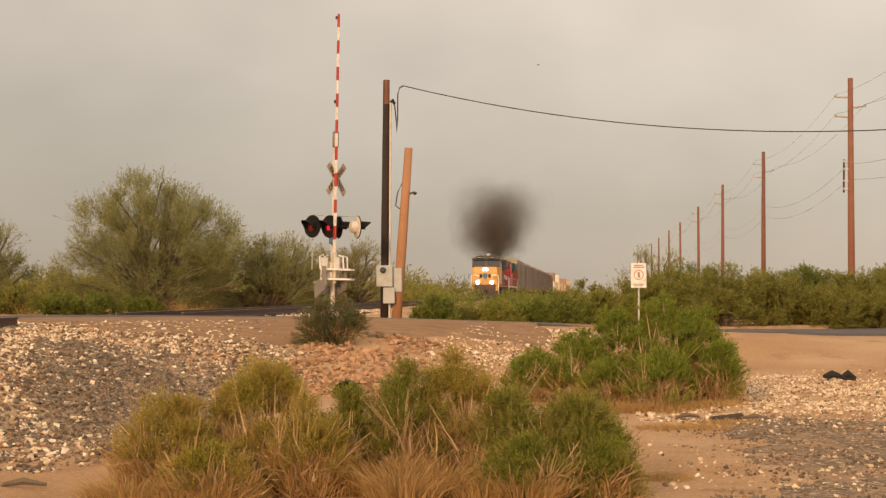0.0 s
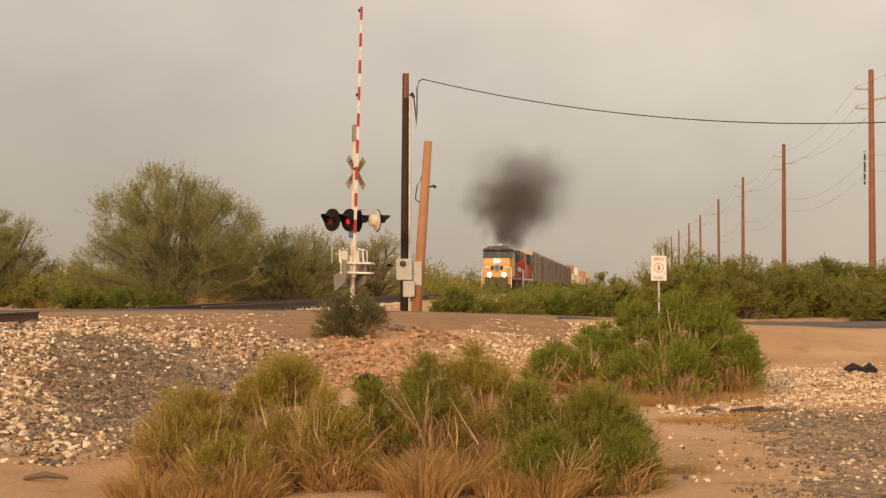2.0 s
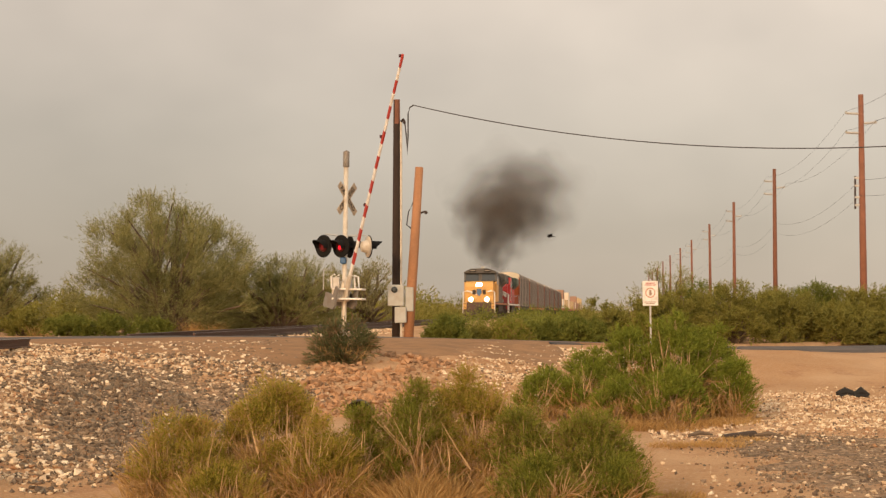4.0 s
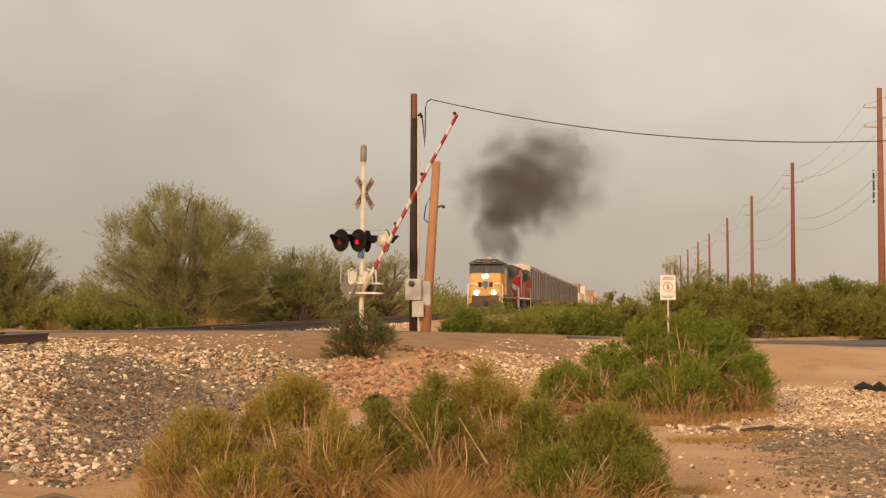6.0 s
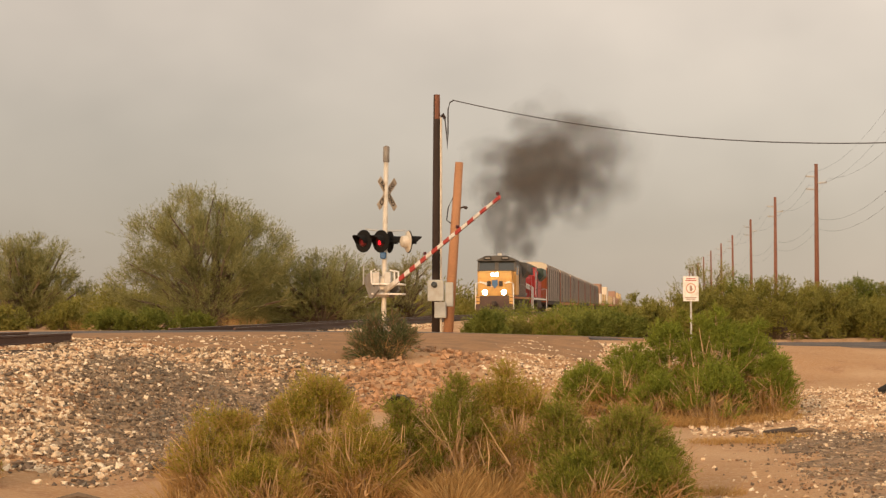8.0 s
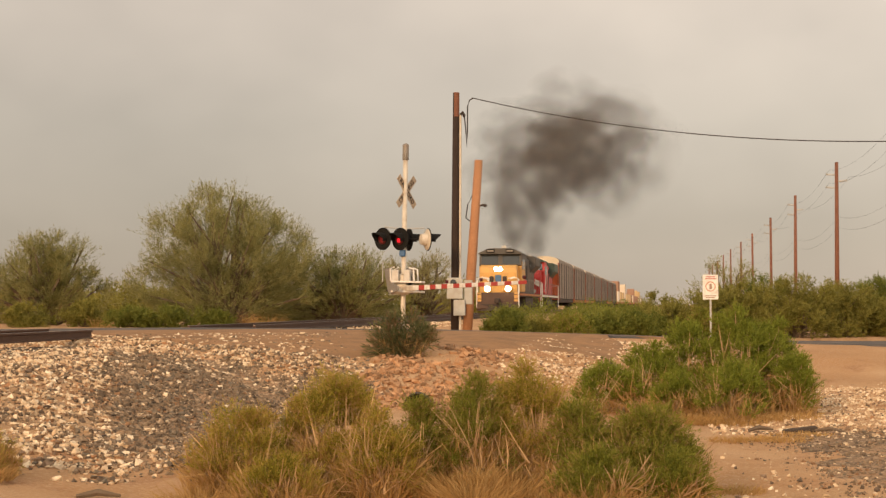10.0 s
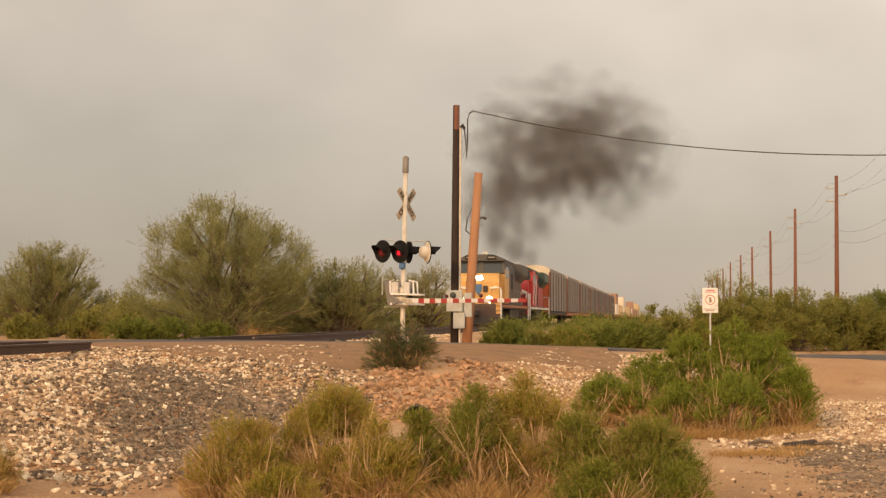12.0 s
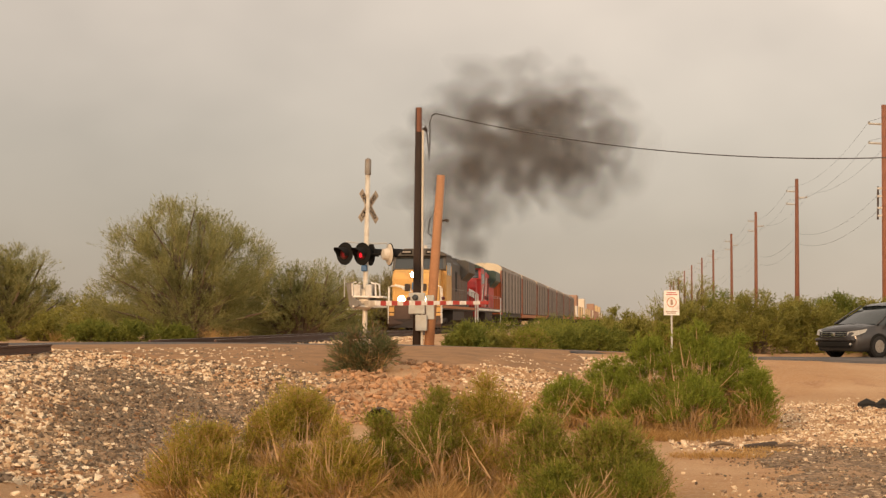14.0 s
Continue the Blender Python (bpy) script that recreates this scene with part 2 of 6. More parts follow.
M_FADED = surface("faded_red_print", (0.55, 0.30, 0.20), 0.6, vary=0.2, scale=9)
M_FADED_DARK = surface("faded_dark_print", (0.36, 0.24, 0.17), 0.6, vary=0.2, scale=9)
M_RED = surface("red_reflective", (0.42, 0.045, 0.03), 0.5, vary=0.12, scale=4)
M_BLACK = surface("black_paint", (0.014, 0.013, 0.012), 0.85, vary=0.2, spec=0.15)
M_RUBBER = surface("black_rubber", (0.018, 0.017, 0.016), 0.85, vary=0.25)
M_WIRE = surface("weathered_cable", (0.05, 0.045, 0.042), 0.7, vary=0.1)
M_YELLOW = surface("armour_yellow", (0.62, 0.35, 0.10), 0.5, vary=0.10, scale=1.0, fine=9, bump=0.05, dirt=(0.30, 0.17, 0.07), dirt_amount=0.4)
M_LOCO_GREY = surface("harbour_grey", (0.075, 0.07, 0.062), 0.6, vary=0.15, scale=1.0, fine=9, bump=0.05, dirt=(0.10, 0.08, 0.06), dirt_amount=0.5)
M_UNDER = surface("grimy_underframe", (0.055, 0.040, 0.032), 0.8, vary=0.25, scale=2)
M_PILOT = surface("rusty_pilot", (0.085, 0.05, 0.035), 0.8, vary=0.25, scale=2)
M_LRED = surface("locomotive_red", (0.50, 0.035, 0.03), 0.45, vary=0.12, scale=1.0, fine=9, bump=0.05, dirt=(0.16, 0.05, 0.04), dirt_amount=0.4)
# dark brown puts the hood side's shade into the colour, plus grime stains
M_HOOD_DOOR = surface("shaded_grimy_hood_door", (0.13, 0.085, 0.06), 0.6, vary=0.2, scale=1.0, fine=9, bump=0.05, dirt=(0.12, 0.07, 0.05), dirt_amount=0.6)
M_LGREEN = surface("locomotive_green", (0.035, 0.07, 0.055), 0.5, vary=0.15, scale=1.0, fine=9, bump=0.05)
M_RACK = surface("galvanised_rack_panel", (0.265, 0.222, 0.182), 0.55, 0.15, vary=0.10, scale=0.7, fine=8, bump=0.05, dirt=(0.17, 0.13, 0.10), dirt_amount=0.5, each=0.14)
M_RACK_RUST = surface("rust_orange_sill", (0.42, 0.17, 0.07), 0.75, vary=0.2, scale=1.5)
M_RACK_END = surface("orange_red_end", (0.52, 0.12, 0.04), 0.6, vary=0.15, scale=1.5)
M_RACK_ROOF = surface("cream_sunlit_end", (0.75, 0.64, 0.46), 0.5, vary=0.08, scale=1.0)
M_SEAM = surface("dark_gap", (0.03, 0.026, 0.024), 0.9, vary=0.1)
M_BOXES = [surface("box_" + w, c, 0.55, vary=0.12, scale=1.0, fine=8, bump=0.05) for w, c in
           (("cream", (0.62, 0.55, 0.44)), ("ochre", (0.50, 0.37, 0.20)), ("white", (0.66, 0.62, 0.55)), ("brown", (0.30, 0.18, 0.12)))]
M_GLASS_DARK = glassy("dark_glass", (0.03, 0.035, 0.035))
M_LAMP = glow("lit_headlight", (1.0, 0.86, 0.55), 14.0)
M_LAMP_RED = glow("lit_red_lens", (0.75, 0.012, 0.03), 0.75)
M_LAMP_RED_DIM = glow("dim_red_lens", (0.16, 0.006, 0.008), 0.15)
M_LENS_RED = surface("dark_red_glass", (0.07, 0.008, 0.008), 0.3, vary=0.05)
M_LENS = surface("clear_lens", (0.38, 0.37, 0.34), 0.15, vary=0.05)
M_BLUE = surface("blue_enamel", (0.05, 0.13, 0.26), 0.5, vary=0.1)
M_VAN = surface("grey_metallic_paint", (0.055, 0.052, 0.052), 0.25, 0.4, vary=0.05, scale=1, bump=0.0, dirt=(0.2, 0.16, 0.12), dirt_amount=0.15, spec=0.6)
M_CHROME = surface("chrome", (0.7, 0.7, 0.7), 0.15, 1.0, vary=0.03, bump=0.0)
M_BARK = surface("grey_brown_bark", (0.15, 0.11, 0.075), 0.9, vary=0.3, scale=3, fine=30, bump=0.4)
M_TWIG = surface("dry_twig", (0.48, 0.32, 0.17), 0.9, vary=0.2, scale=3, fine=30, island=0.3)
M_DRYGRASS = leafy("dry_grass", (0.33, 0.19, 0.065), (0.52, 0.34, 0.135), 0.25)
L_BROOM = leafy("broom_green", (0.19, 0.175, 0.022), (0.42, 0.355, 0.058), 0.38, (0.46, 0.30, 0.11), 0.16)
L_BROOM_G = leafy("fresh_broom_green", (0.13, 0.152, 0.02), (0.30, 0.302, 0.05), 0.38, (0.34, 0.24, 0.085), 0.05)
L_MID = leafy("shrub_green", (0.10, 0.125, 0.02), (0.23, 0.245, 0.05), 0.35)
L_OLIVE = leafy("olive_shrub", (0.155, 0.155, 0.03), (0.33, 0.30, 0.075), 0.4)
L_BROOM_M = leafy("bright_broom_green", (0.13, 0.165, 0.02), (0.29, 0.325, 0.05), 0.4)
L_BLUE = leafy("blue_green_shrub", (0.085, 0.102, 0.045), (0.19, 0.195, 0.085), 0.35, (0.28, 0.17, 0.09), 0.05)
L_TREE = leafy("palo_verde_green", (0.18, 0.178, 0.062), (0.37, 0.35, 0.145), 0.45)
L_PALE = leafy("pale_tree_green", (0.22, 0.205, 0.085), (0.36, 0.32, 0.15), 0.4)

# ---- mesh helpers ----
class Mesh:
    """Collects vertices and faces for one mesh."""
    def __init__(self):
        self.v, self.f = [], []

    def add(self, verts, faces):
        k = len(self.v)
        self.v += [tuple(p) for p in verts]
        self.f += [tuple(i + k for i in f) for f in faces]
        return self

    def box(self, c, s, bevel=0.0, m=None):
        """A box with chamfered edges, centre c and size s."""
        hx, hy, hz = s[0] / 2, s[1] / 2, s[2] / 2
        b = min(bevel, hx * 0.9, hy * 0.9, hz * 0.9)
        if b <= 0:
            vs = [(x, y, z) for x in (-hx, hx) for y in (-hy, hy) for z in (-hz, hz)]
            fs = [(0, 1, 3, 2), (4, 6, 7, 5), (0, 4, 5, 1), (2, 3, 7, 6), (0, 2, 6, 4), (1, 5, 7, 3)]
        else:
            vs, fs, idx = [], [], {}
            for sx in (-1, 1):
                for sy in (-1, 1):
                    for sz in (-1, 1):
                        for a in range(3):
                            p = [sx * (hx - b), sy * (hy - b), sz * (hz - b)]
                            p[a] = (sx * hx, sy * hy, sz * hz)[a]
                            idx[sx, sy, sz, a] = len(vs)
                            vs.append(tuple(p))
            S = (-1, 1)
            for a in range(3):
                o = [i for i in range(3) if i != a]
                for s0 in S:
                    q = []
                    for u, w in ((-1, -1), (1, -1), (1, 1), (-1, 1)):
                        k = [0, 0, 0]
                        k[a], k[o[0]], k[o[1]] = s0, u, w
                        q.append(idx[k[0], k[1], k[2], a])
                    fs.append(tuple(q if (s0 > 0) == (a != 1) else q[::-1]))
                for u in S:
                    for w in S:
                        q = []
                        for s0, ax in ((-1, o[0]), (1, o[0]), (1, o[1]), (-1, o[1])):
                            k = [0, 0, 0]
                            k[a], k[o[0]], k[o[1]] = s0, u, w
                            q.append(idx[k[0], k[1], k[2], ax])
                        fs.append(tuple(q))
            for sx in S:
                for sy in S:
                    for sz in S:
                        fs.append(tuple(idx[sx, sy, sz, a] for a in range(3)))
        mm = m if m is not None else Matrix.Identity(4)
        vs = [mm @ (Vector(p) + Vector(c)) for p in vs]
        return self.add(vs, fs)

    def tube(self, pts, radii, n=8, caps=True):
        """A round bar through the points."""
        pts = [Vector(p) for p in pts]
        if not isinstance(radii, (list, tuple)):
            radii = [radii] * len(pts)
        vs, fs = [], []
        for i, p in enumerate(pts):
            d = (pts[min(i + 1, len(pts) - 1)] - pts[max(i - 1, 0)]).normalized()
            a = d.cross(Vector((0, 0, 1)) if abs(d.z) < 0.95 else Vector((1, 0, 0))).normalized()
            b = d.cross(a)
            for j in range(n):
                t = 2 * math.pi * j / n
                vs.append(p + (a * math.cos(t) + b * math.sin(t)) * radii[i])
        for i in range(len(pts) - 1):
            for j in range(n):
                fs.append((i * n + j, i * n + (j + 1) % n, (i + 1) * n + (j + 1) % n, (i + 1) * n + j))
        if caps:
            fs.append(tuple(range(n))[::-1])
            fs.append(tuple((len(pts) - 1) * n + j for j in range(n)))
        return self.add(vs, fs)

    def lathe(self, c, axis, profile, n=20):
        """A turned form: profile is (distance along the axis, radius)."""
        axis = Vector(axis).normalized()
        return self.tube([Vector(c) + axis * d for d, r in profile], [max(r, 1e-4) for d, r in profile], n)

    def prism(self, outline, a, b, axis=0):
        """An outline of (u, w) drawn out from a to b along the axis."""
        n = len(outline)
        vs = []
        for k in (a, b):
            for u, w in outline:
                vs.append({0: (k, u, w), 1: (u, k, w), 2: (u, w, k)}[axis])
        fs = [tuple(range(n)), tuple(range(n, 2 * n))[::-1]]
        fs += [(i, i + n, (i + 1) % n + n, (i + 1) % n) for i in range(n)]
        return self.add(vs, fs)

    def data(self, name, mat, smooth=False):
        me = bpy.data.meshes.new(name)
        me.from_pydata(self.v, [], self.f)
        bm = bmesh.new()
        bm.from_mesh(me)
        if len(self.f) < 60000:
            bmesh.ops.recalc_face_normals(bm, faces=bm.faces)
        bm.to_mesh(me)
        bm.free()
        me.materials.append(mat)
        if smooth:
            me.shade_smooth()
        return me


def part(name, mesh, mat, parent=None, label="", smooth=False, at=None):
    """Links a mesh as one object, under a thing or a part if given."""
    ob = new(name, mesh.data(name, mat, smooth) if isinstance(mesh, Mesh) else mesh)
    if parent:
        ob.parent = parent
    if at is not None:
        ob.matrix_basis = at
    if label:
        ob["label"] = label
    return ob


def empty(name, m, label, category, group="", kind=""):
    ob = new(name)
    ob.empty_display_size = 0.3
    ob.matrix_basis = m
    return tagged(ob, label, category, group, kind)


def quads_mesh(name, P, mat):
    """A mesh from an array of quads (n, 4, 3)."""
    me = bpy.data.meshes.new(name)
    n = len(P)
    me.vertices.add(n * 4)
    me.vertices.foreach_set("co", P.reshape(-1).astype(np.float32))
    me.loops.add(n * 4)
    me.loops.foreach_set("vertex_index", np.arange(n * 4, dtype=np.int32))
    me.polygons.add(n)
    me.polygons.foreach_set("loop_start", np.arange(n, dtype=np.int32) * 4)
    me.update()
    me.materials.append(mat)
    return me


def tris_mesh(name, P, mat):
    """A mesh from an array of triangles (n, 3, 3)."""
    me = bpy.data.meshes.new(name)
    n = len(P)
    me.vertices.add(n * 3)
    me.vertices.foreach_set("co", P.reshape(-1).astype(np.float32))
    me.loops.add(n * 3)
    me.loops.foreach_set("vertex_index", np.arange(n * 3, dtype=np.int32))
    me.polygons.add(n)
    me.polygons.foreach_set("loop_start", np.arange(n, dtype=np.int32) * 3)
    me.update()
    me.materials.append(mat)
    return me

# ---- the lie of the land ----
RAIL_Z = 0.31
TRACK_X = -12.0
ROAD_O = np.array((-11.25, 33.0))
ROAD_D = np.array((0.781, 0.625))
ROAD_N = np.array((-0.625, 0.781))
ROAD_W = 7.5


def road_uv(x, y):
    dx, dy = x - ROAD_O[0], y - ROAD_O[1]
    return dx * ROAD_D[0] + dy * ROAD_D[1], dx * ROAD_N[0] + dy * ROAD_N[1]


def road_z(u):
    return np.interp(u, [-200, -30, -12, -3, 4, 10, 16, 22, 30, 60, 400], [-0.2, -0.2, 0.06, 0.30, 0.29, 0.19, -0.02, -0.28, -0.40, -0.45, -0.45])


def step(t):
    t = np.clip(t, 0, 1)
    return t * t * (3 - 2 * t)


def ground_z(x, y):
    """Height of the ground: low gravel yard by the camera, track bank and road bank."""
    x, y = np.asarray(x, float), np.asarray(y, float)
    u, v = road_uv(x, y)
    near = -0.82 + 0.10 * step((x - 0) / 8) * step((y - 20) / 20)
    far = np.where(x < TRACK_X, -0.15, -0.3)
    base = near + (far - near) * step((v + 1) / 8)
    bank = road_z(u) - 0.06
    out = np.maximum(-v - 0.6, v - ROAD_W - 0.6)
    k = 1 - step(out / np.where(v < 0, 10.0 + 3 * np.sin(u * 0.35), 6.0))
    z = base + (np.maximum(bank, base) - base) * k
    side = np.abs(x - TRACK_X)
    bed = 0.06
    kt = 1 - step((side - 2.2) / np.where(x > TRACK_X, 4.6, 4.0))
    z = np.maximum(z, base + (bed - base) * kt)
    on_road = (out < 0.3) & (v > -0.6)
    z = np.where(on_road, np.minimum(z, bank - 0.03), z)
    bumps = 0.05 * np.sin(x * 1.3 + 0.7 * y) * np.sin(y * 0.9 - 0.4 * x) + 0.025 * np.sin(x * 3.1 - y * 2.3) * np.sin(y * 3.7 + x)
    return z + bumps * step(out / 2) * np.where(y < 70, 1, 0.3) * step((side - 2) / 2)


def build_ground():
    xs = np.concatenate([-np.geomspace(45, 2500, 16)[::-1], np.arange(-40, 30, 0.4), np.geomspace(30, 2500, 18)])
    ys = np.concatenate([-np.geomspace(8, 2500, 14)[::-1], np.arange(-6, 75, 0.4), np.geomspace(75, 4500, 30)])
    X, Y = np.meshgrid(xs, ys)
    Z = ground_z(X, Y)
    nx, ny = len(xs), len(ys)
    V = np.stack([X, Y, Z], -1).reshape(-1, 3)
    i = np.arange(nx * ny).reshape(ny, nx)
    F = np.stack([i[:-1, :-1], i[:-1, 1:], i[1:, 1:], i[1:, :-1]], -1).reshape(-1, 4)
    me = bpy.data.meshes.new("ground")
    me.from_pydata(V.tolist(), [], F.tolist())
    me.materials.append(M_SOIL)
    me.shade_smooth()
    tagged(new("ground", me), "bare pink-brown desert soil with gravel", "ground", kind="structure")


def build_road():
    m = Mesh()
    us = list(np.arange(-60, 60, 1.0)) + [80, 120, 200, 300]
    vs = [-0.12, 0.0, 1.5, 3.75, 6.0, 7.5, 7.62]
    drop = [-0.10, 0, 0.02, 0.04, 0.02, 0, -0.10]
    rnd = random.Random(5)
    P = []
    for u in us:
        wob = rnd.uniform(-0.08, 0.08)
        for v, d in zip(vs, drop):
            vv = v + (wob if v < 0.1 or v > 7.4 else 0)
            q = ROAD_O + ROAD_D * u + ROAD_N * vv
            P.append((q[0], q[1], float(road_z(u)) + d))
    k = len(vs)
    F = [(a * k + b, a * k + b + 1, (a + 1) * k + b + 1, (a + 1) * k + b) for a in range(len(us) - 1) for b in range(k - 1)]
    m.add(P, F)
    tagged(part("road", m, M_ASPHALT, smooth=True), "narrow worn grey asphalt road over the crossing", "road", kind="structure")


def build_shoulder():
    """Compacted brown earth that has crept over the near edge of the asphalt beside the crossing."""
    us = np.arange(-30, 16.6, 0.4)
    m = Mesh()
    P = []
    ts = np.linspace(0, 1, 15)
    for u in us:
        far = 1.7 * (1 - step((u - 7) / 7)) - 0.15 + 0.12 * math.sin(u * 1.7) + 0.07 * math.sin(u * 4.3)
        near = -0.5 - 5.0 * step((u + 1) / 3) * step((13 - u) / 4) - 0.25 * math.sin(u * 0.9) - 0.3 * math.sin(u * 2.3 + 1)
        for t in ts:
            v = far + (near - far) * t
            q = ROAD_O + ROAD_D * u + ROAD_N * v
            if v > -0.6:
                z = float(road_z(u)) + float(np.interp(v, [-0.6, 0, 1.5, 3.75], [-0.02, 0.005, 0.02, 0.04])) + 0.010
            else:
                z = float(ground_z(q[0], q[1])) + (0.035 if t < 0.9 else -0.05)
            P.append((q[0], q[1], z - 0.12 * float(step((u - 15.2) / 1.2))))
    k = len(ts)
    m.add(P, [(a * k + b, a * k + b + 1, (a + 1) * k + b + 1, (a + 1) * k + b) for a in range(len(us) - 1) for b in range(k - 1)])
    tagged(part("road_shoulder", m, M_SHOULDER, smooth=True), "compacted brown earth shoulder along the road", "road shoulder", kind="structure")


build_ground()
build_road()
build_shoulder()

# ---- railway track ----
def build_track():
    th = empty("railway_track", pose(TRACK_X, 0, 0), "single railway track with rusty rails on sleepers", "railway track", kind="structure")
    for sx in (-0.75, 0.75):
        # rails end at the road, whose surface covers them, and go on behind it
        y0, y1 = (31.5, 44.6) if sx > 0 else (33.1, 43.4)
        for a, b in ((-60, y0), (y1, 1500)):
            m = Mesh()
            prof = [(-0.07, -0.17), (0.07, -0.17), (0.07, -0.155), (0.012, -0.14), (0.012, -0.045), (0.036, -0.035), (0.036, -0.004), (0.028, 0.0),
                    (-0.028, 0.0), (-0.036, -0.004), (-0.036, -0.035), (-0.012, -0.045), (-0.012, -0.14), (-0.07, -0.155)]
            lift = 0.07 if a < 0 else 0.0
            m.prism([(sx + u, RAIL_Z + lift + w) for u, w in prof], a, b, axis=1)
            r = part("rail", m, M_RAIL, th, "rusty steel rail")
            t = Mesh().box((sx, (a + b) / 2, RAIL_Z + lift + 0.001), (0.05, b - a, 0.006))
            part("rail_head", t, M_RAIL_TOP, r, "polished running surface")
    tie = Mesh().box((0, 0, RAIL_Z - 0.17 - 0.09), (2.6, 0.23, 0.18), 0.015).data("sleeper", M_TIE)
    y = 14.0
    while y < 130:
        if not 31.5 < y < 44:
            part("sleeper", tie, M_TIE, th, at=pose(random.uniform(-0.03, 0.03), y, random.uniform(-0.01, 0.01) - (0.05 if y < 33 else 0), 0, 0, random.uniform(-1.5, 1.5)))
        y += 0.53


def stones(name, n, place, size, mat, label, seed):
    """Loose stones as one sheet of real pieces: place(rnd) gives x, y and the height above ground."""
    rnd = np.random.RandomState(seed)
    base = np.array([(1, 0, 0), (-1, 0, 0), (0, 1, 0), (0, -1, 0), (0, 0, 1), (0, 0, -1)], float)
    faces = np.array([(0, 2, 4), (2, 1, 4), (1, 3, 4), (3, 0, 4), (2, 0, 5), (1, 2, 5), (3, 1, 5), (0, 3, 5)])
    xy = place(rnd, n)
    z = ground_z(xy[:, 0], xy[:, 1])
    s = size[0] + (size[1] - size[0]) * rnd.rand(len(xy)) ** 2.2
    V = base[None] * (0.6 + 0.5 * rnd.rand(len(xy), 6, 1)) + rnd.uniform(-0.25, 0.25, (len(xy), 6, 3))
    tilt = rnd.normal(size=(len(xy), 4))
    tilt /= np.linalg.norm(tilt, axis=1, keepdims=True)
    qw, qv = tilt[:, :1], tilt[:, None, 1:]
    cr1 = np.cross(np.broadcast_to(qv, V.shape), V)
    V = V + 2 * (qw[:, :, None] * cr1 + np.cross(np.broadcast_to(qv, V.shape), cr1))
    V *= (0.7 + 0.6 * rnd.rand(len(xy), 1, 3)) * np.array([1, 1, 0.8])
    a = rnd.rand(len(xy)) * 6.28
    c, sn = np.cos(a)[:, None], np.sin(a)[:, None]
    V = np.stack([V[..., 0] * c - V[..., 1] * sn, V[..., 0] * sn + V[..., 1] * c, V[..., 2]], -1) * s[:, None, None]
    V += np.stack([xy[:, 0], xy[:, 1], z + 0.25 * s], -1)[:, None]
    F = faces[None] + 6 * np.arange(len(xy))[:, None, None]
    me = bpy.data.meshes.new(name)
    me.from_pydata(V.reshape(-1, 3).tolist(), [], F.reshape(-1, 3).tolist())
    me.materials.append(mat)
    tagged(new(name, me), label, "gravel", kind="stuff")


def in_box(x0, x1, y0, y1, keep=None):
    def place(rnd, n):
        p = np.stack([rnd.uniform(x0, x1, n), y0 + (y1 - y0) * rnd.rand(n) ** 1.15], -1)
        if keep is not None:
            p = p[keep(p[:, 0], p[:, 1], rnd.rand(n))]
        u, v = road_uv(p[:, 0], p[:, 1])
        return p[(v < -0.7 - 0.7 * (p[:, 0] > -5) + 0.5 * patch(p[:, 0], p[:, 1], 1.4)) | (v > ROAD_W + 0.3)]
    return place


def patch(x, y, s=0.6):
    return np.sin(x * s * 1.7 + 2 * np.sin(y * s * 0.6)) * np.sin(y * s + 1.5 * np.sin(x * s * 0.8))


def pale_share(x, y):
    """Where the pale ballast lies: along the track and low on the bank; a grey heap fills the middle."""
    return np.clip(0.75 * step((y - 27.0) / 2.2 + 0.35 * patch(x, y)) + 0.95 * step((-4.9 - 0.40 * (y - 16.7) - x) / 1.1 + 0.5 * patch(x, y, 1.1)) + 0.5 * (np.abs(x - TRACK_X) < 3.0), 0.08, 0.95)


def bank_edge(x, y):
    """1 on the stony bank beside the track, falling to 0 on the bare earth east of it."""
    return step((-4.9 - 0.36 * np.maximum(y - 28.0, 0) - x) / 1.3 + 0.5 + 0.35 * patch(x, y, 1.5))


def sand_lap(x, y):
    """0 where blown sand laps over the foot of the bank."""
    return step(2.6 * (np.hypot((x + 4.9) / 1.5, (y - 14.0) / 1.5) - 0.8 + 0.3 * patch(x, y, 2.5)))


def gravel_bed(name, label, x0, x1, y0, y1, keep, mat):
    """Fine gravel that lies as a thin sheet on the soil, with an uneven edge."""
    xs = np.arange(-40, 30, 0.4)
    ys = np.arange(-6, 75, 0.4)
    xs, ys = xs[(xs > x0) & (xs < x1)], ys[(ys > y0) & (ys < y1)]
    X, Y = np.meshgrid(xs, ys)
    on = keep(X, Y) > 0.4
    Z = ground_z(X, Y) + np.where(on, 0.006, -0.03)
    i = np.arange(X.size).reshape(X.shape)
    q = on[:-1, :-1] | on[:-1, 1:] | on[1:, 1:] | on[1:, :-1]
    F = np.stack([i[:-1, :-1], i[:-1, 1:], i[1:, 1:], i[1:, :-1]], -1)[q]
    me = bpy.data.meshes.new(name)
    me.from_pydata(np.stack([X, Y, Z], -1).reshape(-1, 3).tolist(), [], F.tolist())
    me.materials.append(mat)
    me.shade_smooth()
    tagged(new(name, me), label, "gravel", kind="structure")


